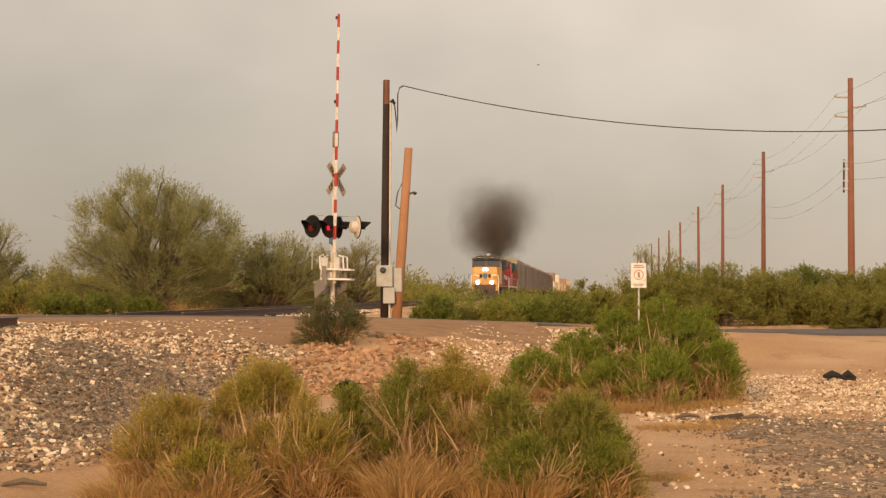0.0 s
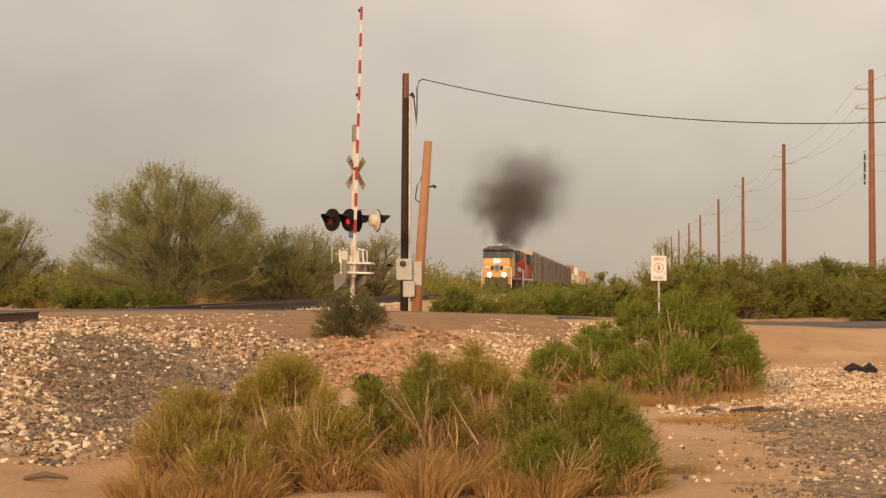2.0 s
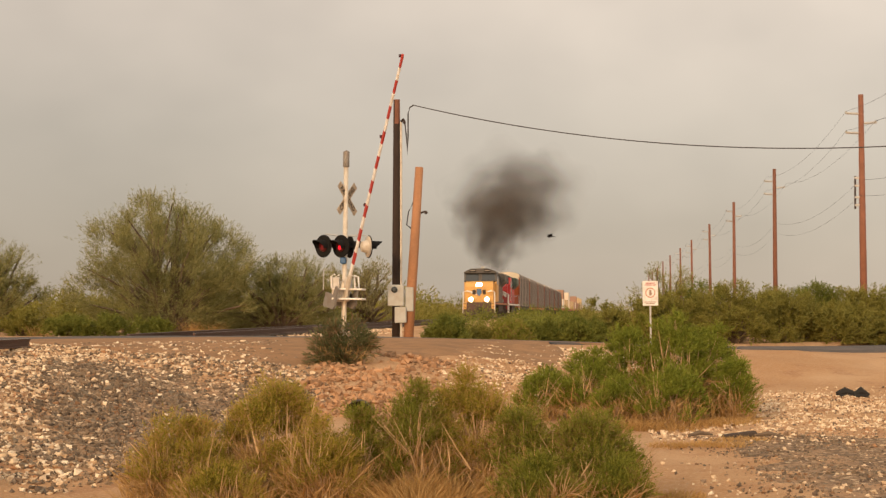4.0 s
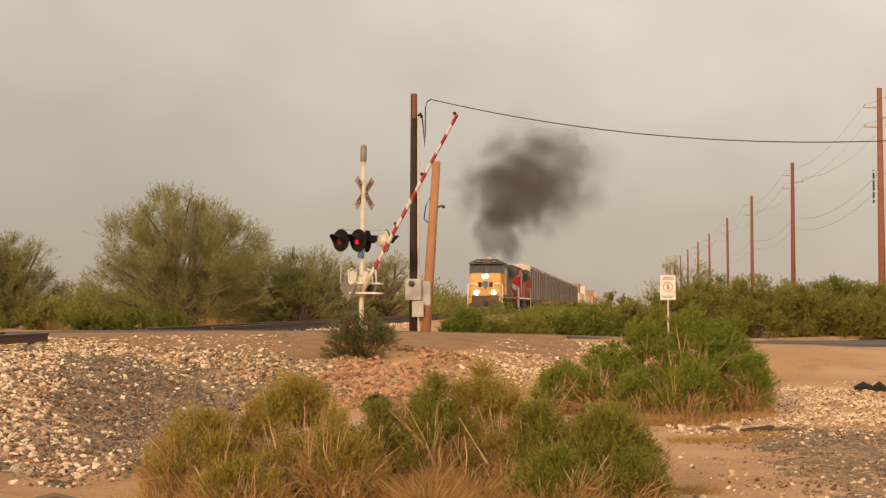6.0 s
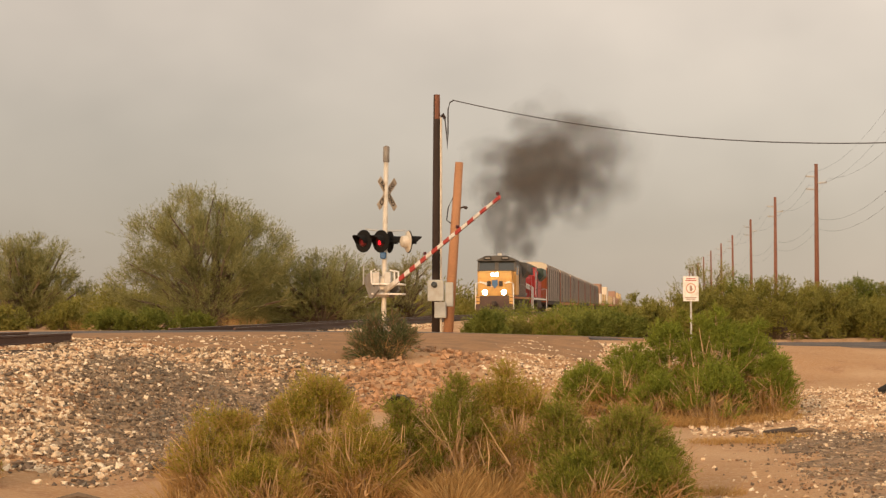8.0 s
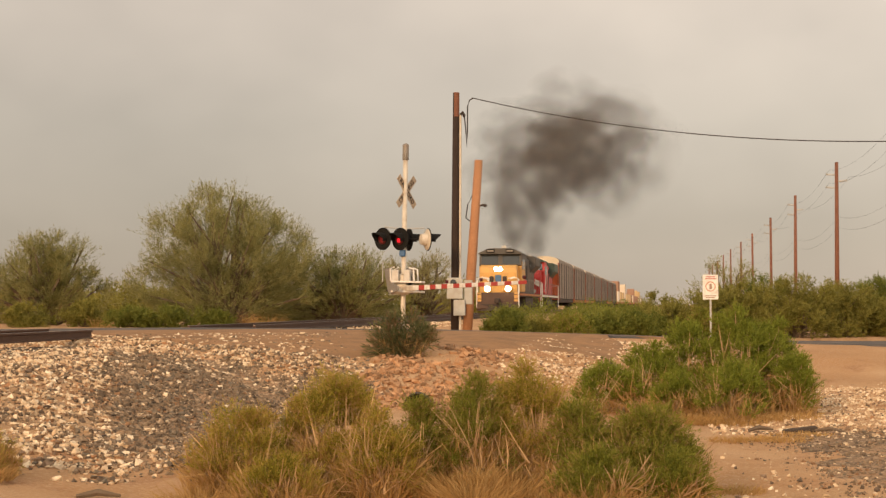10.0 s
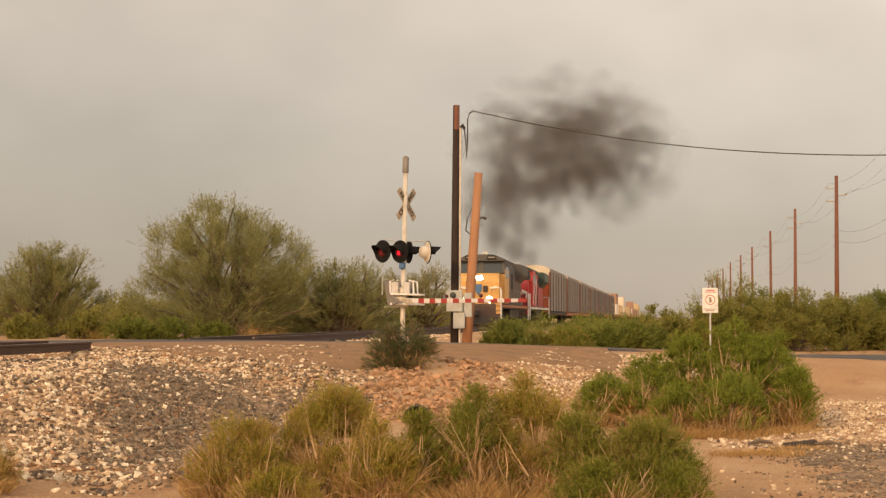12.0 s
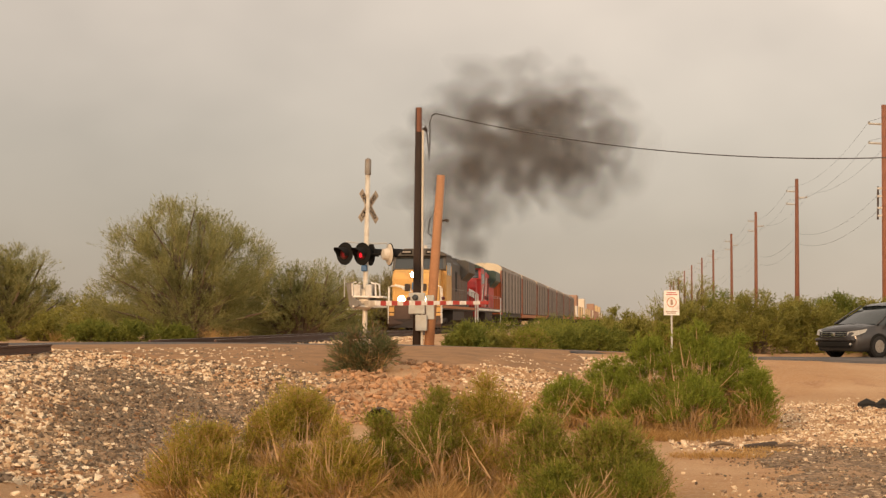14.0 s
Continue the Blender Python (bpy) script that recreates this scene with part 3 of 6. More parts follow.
def build_gravel():
    gravel_bed("yard_gravel_bed", "fine grey-brown gravel bed of the yard", 0.8, 9.5, 10, 24,
               lambda x, y: step((x - 1.15) / 0.8 + 0.3 * patch(x, y, 1.7)) * step((23.2 - y) / 1.6 + 0.3 * patch(x, y, 1.1)), M_FINE_GRAVEL)
    gravel_bed("bank_gravel_bed", "fine grey-brown gravel between the bank stones", -12.0, -3.2, 12, 33,
               lambda x, y: (1.0 - 0.8 * pale_share(x, y)) * sand_lap(x, y) * bank_edge(x, y), M_FINE_GRAVEL)
    stones("pale_ballast", 62000, in_box(-16, -4.0, 12, 46, lambda x, y, r: r < pale_share(x, y) * bank_edge(x, y) * sand_lap(x, y)),
           (0.018, 0.066), M_STONE_WHITE, "pale pinkish crushed ballast stones on the track bank", 1)
    stones("grey_ballast", 112000, in_box(-11.0, -3.0, 12, 36, lambda x, y, r: r < (1.0 - 0.9 * pale_share(x, y)) * sand_lap(x, y) * np.minimum(bank_edge(x, y), step((-2.8 - x) / 2.0 + 0.5 * patch(x + 3, y)))),
           (0.016, 0.058), M_STONE_GREY, "grey-brown crushed stones on the bank", 2)
    stones("yard_gravel_grey", 32000, in_box(0.3, 8.0, 11, 24.5, lambda x, y, r: r < np.clip(0.75 + 0.45 * patch(x, y, 0.9), 0.1, 1) * step((x - 0.9) / 0.8 + 0.3 * patch(x, y, 1.7)) * step((23.8 - y) / 2.5)),
           (0.010, 0.034), M_STONE_GREY, "fine grey-brown gravel of the yard", 3)
    stones("yard_gravel_pale", 40000, in_box(0.6, 9, 14, 34.5, lambda x, y, r: r < np.clip(0.08 + 0.10 * patch(x + 2, y, 0.5) + 0.9 * step((y - 21.0 + 0.8 * patch(x, y, 0.9)) / 2.5) * step((33.5 - y + 1.2 * patch(x, y, 0.7)) / 4), 0.03, 1)),
           (0.011, 0.042), M_STONE_WHITE, "scattered pale stones of the yard", 4)
    stones("slope_stones", 12000, in_box(-3.3, 1.2, 26.5, 39, lambda x, y, r: r < np.clip(0.55 + 0.6 * patch(x, y, 0.8), 0.03, 1) * step((x + 3.3) / 0.8 + 0.3 * patch(x, y, 2))),
           (0.016, 0.052), M_STONE_WHITE, "pale stones on the road bank", 6)
    stones("earth_clods", 2600, in_box(-5.4, -2.9, 25.5, 33, lambda x, y, r: r < np.clip(0.55 + 0.7 * patch(x, y, 1.3), 0.04, 1)),
           (0.025, 0.10), M_CLOD, "broken reddish earth clods on the bank", 7)
    stones("far_ballast", 5000, in_box(-16, -8.4, 43, 75, lambda x, y, r: np.abs(x - TRACK_X) < 3.4),
           (0.03, 0.09), M_STONE_WHITE, "pale ballast stones beside the track behind the road", 8)


# ---- crossing signal ----
MAST = (-7.7, 49.0)
ARM_TURN = math.degrees(math.atan2(-6.6, 4.2))


def lamp_head(parent, at, lit, yaw):
    """One flashing lamp: round black background, hood and lens; it faces along local -y."""
    body = part("lamp", Mesh().lathe((0, 0, 0), (0, 1, 0), [(0.0, 0.30), (0.012, 0.30), (0.02, 0.27), (0.03, 0.14), (0.16, 0.12), (0.20, 0.05)], 24), M_BLACK, parent,
                "black round signal lamp", at=at @ pose(0, 0, 0, 0, 0, yaw) @ Matrix.Scale(1.14, 4))
    hood = Mesh()
    n, r0 = 14, 0.155
    vs, fs = [], []
    for j in range(n + 1):
        a = math.radians(-20 + 220 * j / n)
        ln = 0.16 + 0.20 * max(0.0, math.sin(a))
        for r in (r0, r0 + 0.008):
            vs += [(r * math.cos(a), 0.0, r * math.sin(a)), (r * math.cos(a), -ln, r * math.sin(a) - 0.03 * ln)]
    for j in range(n):
        k = j * 4
        fs += [(k, k + 1, k + 5, k + 4), (k + 2, k + 6, k + 7, k + 3), (k + 1, k + 3, k + 7, k + 5)]
    part("hood", hood.add(vs, fs), M_BLACK, body)
    part("lens", Mesh().lathe((0, -0.012, 0), (0, -1, 0), [(0, 0.15), (0.015, 0.145), (0.03, 0.10), (0.036, 0.02)], 20), M_LENS_RED, body, "round red lens")
    part("lit_bulb", Mesh().lathe((0, -0.03, -0.02), (0, -1, 0), [(0, 0.085), (0.012, 0.08), (0.02, 0.03)], 16), lit, body, "glowing red centre of the lens")
    return body


def words(parent, text, size, m, mat, depth=0.003):
    cu = bpy.data.curves.new("lettering", "FONT")
    cu.body, cu.size, cu.extrude, cu.align_x, cu.align_y = text, size, depth, "CENTER", "CENTER"
    ob = bpy.data.objects.new("lettering", cu)
    scene.collection.objects.link(ob)
    me = bpy.data.meshes.new_from_object(ob.evaluated_get(bpy.context.evaluated_depsgraph_get()))
    bpy.data.objects.remove(ob)
    bpy.data.curves.remove(cu)
    me.materials.clear()
    me.materials.append(mat)
    ob = new("lettering", me)
    ob.parent, ob.matrix_basis = parent, m
    return ob


def build_signal():
    gz = -0.1
    th = empty("crossing_signal", pose(MAST[0] - 0.10, MAST[1], gz, 0, 1.1, 0), "railway crossing signal mast with red lamps, crossbuck and gate", "crossing signal")
    H = 0.85 - gz
    mast = part("mast", Mesh().lathe((0, 0, 0), (0, 0, 1), [(0, 0.16), (0.25, 0.16), (0.27, 0.10), (0.5, 0.075), (H + 4.4, 0.072)], 14), M_ALU, th, "weathered aluminium mast", True)
    part("mast_top", Mesh().lathe((0, 0, H + 4.36), (0, 0, 1), [(0, 0.08), (0.02, 0.095), (0.46, 0.095), (0.48, 0.08), (0.51, 0.02)], 14), M_STEEL, th, "grey bell on the mast", True)
    part("foundation", Mesh().box((0, 0, 0.06), (0.7, 0.7, 0.3), 0.03), M_GALV, th, "concrete foundation")
    # crossbuck boards cross behind the mast, seen from an angle
    zb = H + 3.42
    cross = part("crossbuck", Mesh().box((0, 0, 0), (0.30, 0.05, 0.30), 0.01), M_GALV, th, at=pose(0, 0.10, zb, 0, 0, 63))
    for a, w in ((45, "CROSSING"), (-45, "RAILROAD")):
        bd = part("board", Mesh().box((0, 0, 0), (1.22, 0.012, 0.23), 0.004), M_BOARD, cross, "weathered tan crossbuck board with black words", at=pose(0, -0.03 if a > 0 else -0.045, 0, 0, -a, 0))
        words(bd, w, 0.20, pose(0, -0.009, 0, 90, 0, 0), M_BLACK)
    # lamp crossarm
    zl = H + 1.98
    part("crossarm", Mesh().tube([(-0.72, -0.05, zl), (0.75, -0.05, zl)], 0.035, 10), M_BLACK, th)
    part("top_bar", Mesh().tube([(-0.62, 0.0, zl + 0.37), (-0.2, 0.0, zl + 0.32), (0.25, 0.0, zl + 0.32), (0.62, 0.0, zl + 0.34), (0.62, 0.0, zl + 0.2)], 0.018, 8), M_GALV, th, "thin grey bracket")
    lamp_head(th, pose(-0.63, -0.14, zl), M_LAMP_RED_DIM, -35)
    lamp_head(th, pose(-0.10, -0.16, zl), M_LAMP_RED, -35)
    lamp_head(th, pose(0.12, 0.22, zl), M_LAMP_RED_DIM, 120)
    lamp_head(th, pose(0.72, 0.02, zl), M_LAMP_RED_DIM, 118)
    part("lamp_back", Mesh().lathe((0, 0, 0), (0, 1, 0), [(0.024, 0.285), (0.036, 0.27), (0.06, 0.17), (0.20, 0.14), (0.24, 0.03)], 20), M_ALU, th, "pale grey lamp housing", at=pose(0.72, 0.02, zl, 0, 0, 118) @ Matrix.Scale(1.14, 4))
    part("junction_box", Mesh().box((-0.03, -0.08, zl - 0.42), (0.18, 0.18, 0.2), 0.03), M_BLUE, th, "small blue-grey junction box")
    # gate machine: housing, bracket, counterweight guards
    zg = H + 0.78
    part("gate_machine", Mesh().box((-0.1, 0.05, zg - 0.15), (0.5, 0.55, 0.62), 0.05), M_ALU, th, "pale gate machine housing")
    for s in (-0.40, 0.40):
        br = Mesh().tube([(-0.32, s, zg - 0.06), (-0.34, s, zg + 0.30), (-0.22, s, zg + 0.36)], 0.026, 8)
        part("guard_hoop", br, M_WHITE, th, "white tubular guard hoop")
        br = Mesh().tube([(0.22, s, zg + 0.34), (0.36, s, zg + 0.30), (0.38, s, zg - 0.06)], 0.026, 8)
        part("guard_hoop", br, M_WHITE, th, "white tubular guard hoop")
    for z in (zg - 0.08, zg - 0.37):
        part("guard_rail", Mesh().box((0.14, 0, z), (0.92, 0.80, 0.055), 0.01), M_WHITE, th, "white steel platform of the gate mechanism")
    part("side_case", Mesh().box((-0.22, -0.30, zg + 0.10), (0.26, 0.14, 0.36), 0.02), M_GALV, th, "grey terminal case")
    part("side_case", Mesh().box((0.15, -0.26, zg + 0.10), (0.20, 0.16, 0.38), 0.02), M_GALV, th, "grey terminal case")
    part("bond_post", Mesh().tube([(-0.62, -0.1, zg - 0.1), (-0.62, -0.1, zg + 0.5)], 0.018, 6), M_GALV, th)
    return th


def build_gate():
    """The gate is pivoted at the machine; it lies along local x when down."""
    z = EYE + 0.50
    pv = empty("gate", pose(MAST[0], MAST[1] - 0.25, z, 0, 0, ARM_TURN), "red and white striped gate arm with counterweight", "crossing gate")
    arm = empty("arm", Matrix.Identity(4), "", "")
    arm.parent = pv
    L = 7.8
    k = 18
    for i in range(k):
        x0, x1 = 0.7 + (L - 0.7) * i / k, 0.7 + (L - 0.7) * (i + 1) / k
        h0 = 0.15 - 0.06 * (x0 / L)
        part("stripe", Mesh().box(((x0 + x1) / 2, 0, 0), (x1 - x0 - 0.002, 0.05, h0), 0.008), M_RED if i % 2 else M_WHITE, arm, "red stripe" if i % 2 else "white stripe")
    part("arm_base", Mesh().box((0.25, 0, 0), (0.95, 0.09, 0.17), 0.02), M_ALU, arm)
    for s in (-0.33, 0.33):
        cw = Mesh().prism([(-0.70, 0.60), (-0.24, 0.64), (-0.04, 0.12), (0.30, 0.06), (0.30, -0.06), (-0.25, -0.16), (-0.42, -0.08)], s - 0.03, s + 0.03, axis=1)
        part("counterweight_arm", cw, M_STEEL, arm, "grey steel counterweight arm")
    part("counterweight", Mesh().box((-0.44, 0, 0.44), (0.24, 0.74, 0.24), 0.02), M_STEEL, arm, "grey counterweight")
    for x in (3.0, 5.2, 7.7):
        part("arm_lamp", Mesh().lathe((x, -0.03, 0.13), (0, 1, 0), [(0, 0.05), (0.06, 0.05)], 10), M_LENS_RED, arm, "small red arm lamp")
    return pv, arm


# ---- poles and cables ----
def utility_pole(name, h, r, mat, label, at, group=""):
    th = empty(name, at, label, "utility pole", group)
    part("shaft", Mesh().tube([(0, 0, -0.3), (0, 0, h * 0.4), (0.01, 0, h)], [r, r * 0.88, r * 0.68], 12), mat, th, smooth=True)
    return th


def line_poles():
    """A straight line of power poles along the railway, with standoff insulator arms, and the sagging lines."""
    H, X, Y0, D = 12.3, 13.2, 86.5, 42.0
    first = utility_pole("power_pole", H, 0.195, M_POLE_RED, "tall red-brown wooden power pole with short insulator arms", pose(X, Y0, -0.4), "power line poles")
    for s, z in ((-1, H - 1.0), (1, H - 1.5), (-1, H - 2.0)):
        a = part("insulator_arm", Mesh().tube([(0, 0, z), (s * 0.75, 0, z + 0.05)], 0.055, 8), M_GALV, first, "grey insulator arm")
        part("insulator", Mesh().lathe((s * 0.75, 0, z + 0.0), (0, 0, 1), [(0, 0.03), (0.02, 0.07), (0.05, 0.04), (0.08, 0.07), (0.11, 0.04), (0.14, 0.06), (0.16, 0.02)], 8), M_GREY_BOX, a)
    YS = [86.5, 131.0, 171.5, 211.0, 255.0, 293.0, 336.0, 378.0, 420.0, 462.0, 504.0]
    for i in range(1, 11):
        lean = random.uniform(-0.4, 0.4)
        copy_thing(first, pose(X + random.uniform(-0.1, 0.1), YS[i], -0.4 + random.uniform(-0.3, 0.2), 0, lean, random.uniform(-4, 4)))
    spots = [(-0.75, H - 0.85), (0.75, H - 1.35), (-0.75, H - 1.85), (-0.1, H - 4.4), (-0.1, H - 5.2)]
    for i in range(-2, 6):
        for dx, z in spots:
            pts = []
            for k in range(13):
                t = k / 12
                pts.append((X + dx, Y0 + D * (i + t), -0.4 + z - 4 * 0.85 * t * (1 - t)))
            cb = part("power_cable", Mesh().tube(pts, 0.0065, 4), M_WIRE)
            tagged(cb, "thin sagging power cable between the poles", "cable", "power cables")
    # poles of the same line beside and behind the camera
    for i in (-1, -2):
        copy_thing(first, pose(X, Y0 + D * i, -0.4))
    # only the nearest pole carries a switch and brackets
    for z in (H - 4.3, H - 4.7, H - 5.3, H - 5.7):
        part("bracket", Mesh().box((-0.24, 0, z), (0.30, 0.12, 0.10), 0.01), M_GALV, first)
    part("switch", Mesh().tube([(-0.36, 0, H - 5.9), (-0.34, 0, H - 4.2)], 0.05, 8), M_UNDER, first, "dark pole-mounted switch")


def near_poles():
    px, py = -6.46, 51.0
    gz = -0.05
    h = 7.47 - gz
    th = utility_pole("service_pole", h, 0.145, M_POLE_DARK, "dark creosoted service pole with meter boxes and conduit", pose(px, py, gz, 0, 0.3, 0))
    part("pole_cap", Mesh().tube([(0.012, 0, h - 0.75), (0.012, 0, h + 0.01)], [0.105, 0.10], 12), M_POLE_RED, th, "paler weathered top of the pole")
    part("conduit", Mesh().tube([(0.16, -0.10, 0.0), (0.16, -0.10, h - 0.7)], 0.035, 8), M_ALU, th, "pale metal conduit")
    part("weatherhead", Mesh().tube([(0.16, -0.10, h - 0.7), (0.22, -0.10, h - 0.62), (0.28, -0.10, h - 0.75)], 0.05, 8), M_POLE_DARK, th)
    m = part("meter_box", Mesh().box((0.02, -0.24, 1.42), (0.50, 0.2, 0.66), 0.02), M_GREY_BOX, th, "grey meter box")
    part("meter", Mesh().lathe((-0.02, -0.34, 1.6), (0, -1, 0), [(0, 0.10), (0.08, 0.09), (0.11, 0.05)], 16), M_GLASS_DARK, m, "round glass meter")
    part("switch_box", Mesh().box((0.16, -0.22, 0.82), (0.36, 0.18, 0.5), 0.02), M_GREY_BOX, th, "small grey switch box")
    part("side_box", Mesh().box((0.42, -0.12, 1.3), (0.26, 0.16, 0.75), 0.02), M_GREY_BOX, th, "narrow grey box")
    cab = [(0.28, -0.10, h - 0.75), (0.33, -0.1, h - 1.2), (0.36, -0.1, h - 1.7), (0.38, -0.1, h - 1.2), (0.38, -0.1, h - 0.45), (0.44, -0.1, h - 0.25), (0.56, -0.1, h - 0.18)]
    part("drop_cable", Mesh().tube(cab, 0.022, 6), M_WIRE, th, "looped drop cable")
    # leaning stub beside it
    st = empty("stub_pole", pose(-6.09, 51.0, -0.05, 0, 4.0, 0), "leaning pale orange wooden stub pole", "pole")
    part("shaft", Mesh().tube([(0, 0, -0.3), (0, 0, 2.5), (0.0, 0, 5.42)], [0.155, 0.15, 0.125], 14), M_POLE, st, smooth=True)
    part("hook", Mesh().tube([(0.14, 0, 4.0), (0.26, -0.05, 4.05), (0.32, -0.05, 4.02)], 0.03, 6), M_UNDER, st)
    part("hook_ball", Mesh().lathe((0.30, -0.05, 3.97), (0, 0, 1), [(0, 0.03), (0.05, 0.07), (0.1, 0.03)], 10), M_UNDER, st)
    part("cable_loop", Mesh().tube([(-0.12, -0.05, 4.3), (-0.24, -0.08, 4.0), (-0.27, -0.08, 3.6), (-0.13, -0.05, 3.5)], 0.02, 6), M_WIRE, st)
    # cable from the service pole over the road to a pole beside the yard
    a, b = Vector((px + 0.56, py - 0.1, gz + h - 0.18)), Vector((15.0, 45.0, 5.95))
    pts = []
    for k in range(41):
        t = k / 40
        p = a.lerp(b, t)
        p.z -= 4 * 1.13 * t * (1 - t)
        pts.append(p)
    tagged(part("service_cable", Mesh().tube(pts, 0.017, 6), M_WIRE), "sagging dark service cable across the road", "cable")
    utility_pole("roadside_pole", 6.8, 0.15, M_POLE, "wooden pole carrying the service cable", pose(15.0, 45.0, -0.4))


def warning_sign():
    th = empty("warning_sign", pose(1.46, 54.0, -0.59, 0, 0, 4), "white warning sign with faded red ring on a thin steel post", "sign")
    part("post", Mesh().box((0, 0.03, 0.85), (0.06, 0.05, 1.9), 0.008), M_GALV, th, "grey steel post")
    bd = part("board", Mesh().box((0, 0, 2.0), (0.50, 0.012, 0.80), 0.004), M_WHITE, th, "white sign board")
    ring = Mesh()
    n = 24
    vs, fs = [], []
    for j in range(n):
        a = 2 * math.pi * j / n
        for r in (0.13, 0.165):
            for y in (-0.012, -0.007):
                vs.append((r * math.cos(a), y, 2.02 + r * math.sin(a)))
    for j in range(n):
        p, q = j * 4, ((j + 1) % n) * 4
        fs += [(p, q, q + 2, p + 2), (p + 1, p + 3, q + 3, q + 1), (p, p + 1, q + 1, q), (p + 2, q + 2, q + 3, p + 3)]
    part("ring", ring.add(vs, fs), M_FADED, bd, "faded red prohibition ring")
    part("pictogram", Mesh().box((0.0, -0.009, 2.02), (0.07, 0.005, 0.18), 0.002).box((0.03, -0.009, 1.99), (0.05, 0.005, 0.05), 0.002), M_FADED_DARK, bd)
    for z, w in ((2.33, 0.30), (2.27, 0.36), (1.72, 0.36), (1.67, 0.28)):
        part("text_bar", Mesh().box((0, -0.009, z), (w, 0.005, 0.025), 0.001), M_RED if z > 2 else M_FADED_DARK, bd)


def signal_house():
    th = empty("signal_house", pose(-27.25, 60.0, -0.2), "pale grey metal railway signal house", "equipment house")
    part("wall", Mesh().box((0, 0, 1.35), (2.6, 3.4, 2.7), 0.02), M_GREY_BOX, th)
    part("roof", Mesh().prism([(-1.45, 2.7), (1.45, 2.7), (1.45, 2.78), (0, 3.12), (-1.45, 2.78)], -1.85, 1.85, axis=1), M_GALV, th, "low metal gable roof")
    d = part("door", Mesh().box((0.5, -1.715, 1.05), (0.9, 0.04, 2.0), 0.01), M_ALU, th)
    part("handle", Mesh().box((0.2, -1.75, 1.05), (0.04, 0.06, 0.16), 0.01), M_UNDER, d)


def pipe_fence():
    th = empty("pipe_fence", pose(-17.6, 96.0, -0.1), "white pipe fence behind the trees", "fence")
    for z in (0.95, 1.25, 1.55):
        part("rail", Mesh().tube([(-2.2, 0, z), (2.4, 0, z + 0.04)], 0.05, 8), M_WHITE, th)
    for x in (-2.2, -0.7, 0.8, 2.4):
        part("post", Mesh().tube([(x, 0, -0.2), (x, 0, 1.62)], 0.055, 8), M_WHITE, th)


pipe_fence()
build_track()
SIGNAL = build_signal()
GATE, ARM = build_gate()
line_poles()
near_poles()
warning_sign()
signal_house()

# ---- train ----
SPEED = 6.38
LEAD_Y = 183.0       # where the nose of the first locomotive is at the start


def wheel_mesh():
    return Mesh().lathe((-0.07, 0, 0), (1, 0, 0), [(0, 0.20), (0.0, 0.5), (0.10, 0.50), (0.11, 0.54), (0.14, 0.54), (0.14, 0.15)], 20).box((0.0, 0, 0), (0.12, 0.10, 0.85), 0.01)


WHEELS = []


def truck(th, y, axles, wheel, keyed):
    t = part("truck", Mesh().box((-1.05, y, 0.55), (0.16, 1.9 * (len(axles) - 1) + 1.1, 0.30), 0.04).box((1.05, y, 0.55), (0.16, 1.9 * (len(axles) - 1) + 1.1, 0.30), 0.04)
             .box((0, y, 0.6), (2.0, 0.5, 0.3), 0.03), M_UNDER, th, "grimy steel truck frame")
    for a in axles:
        for s in (-1, 1):
            w = part("wheel", wheel, M_UNDER, t, at=pose(s * 0.75, y + a, 0.5))
            if keyed:
                WHEELS.append((w, s * 0.75, y + a))
        part("axle_box", Mesh().box((1.14, y + a, 0.5), (0.12, 0.34, 0.34), 0.04), M_UNDER, t)


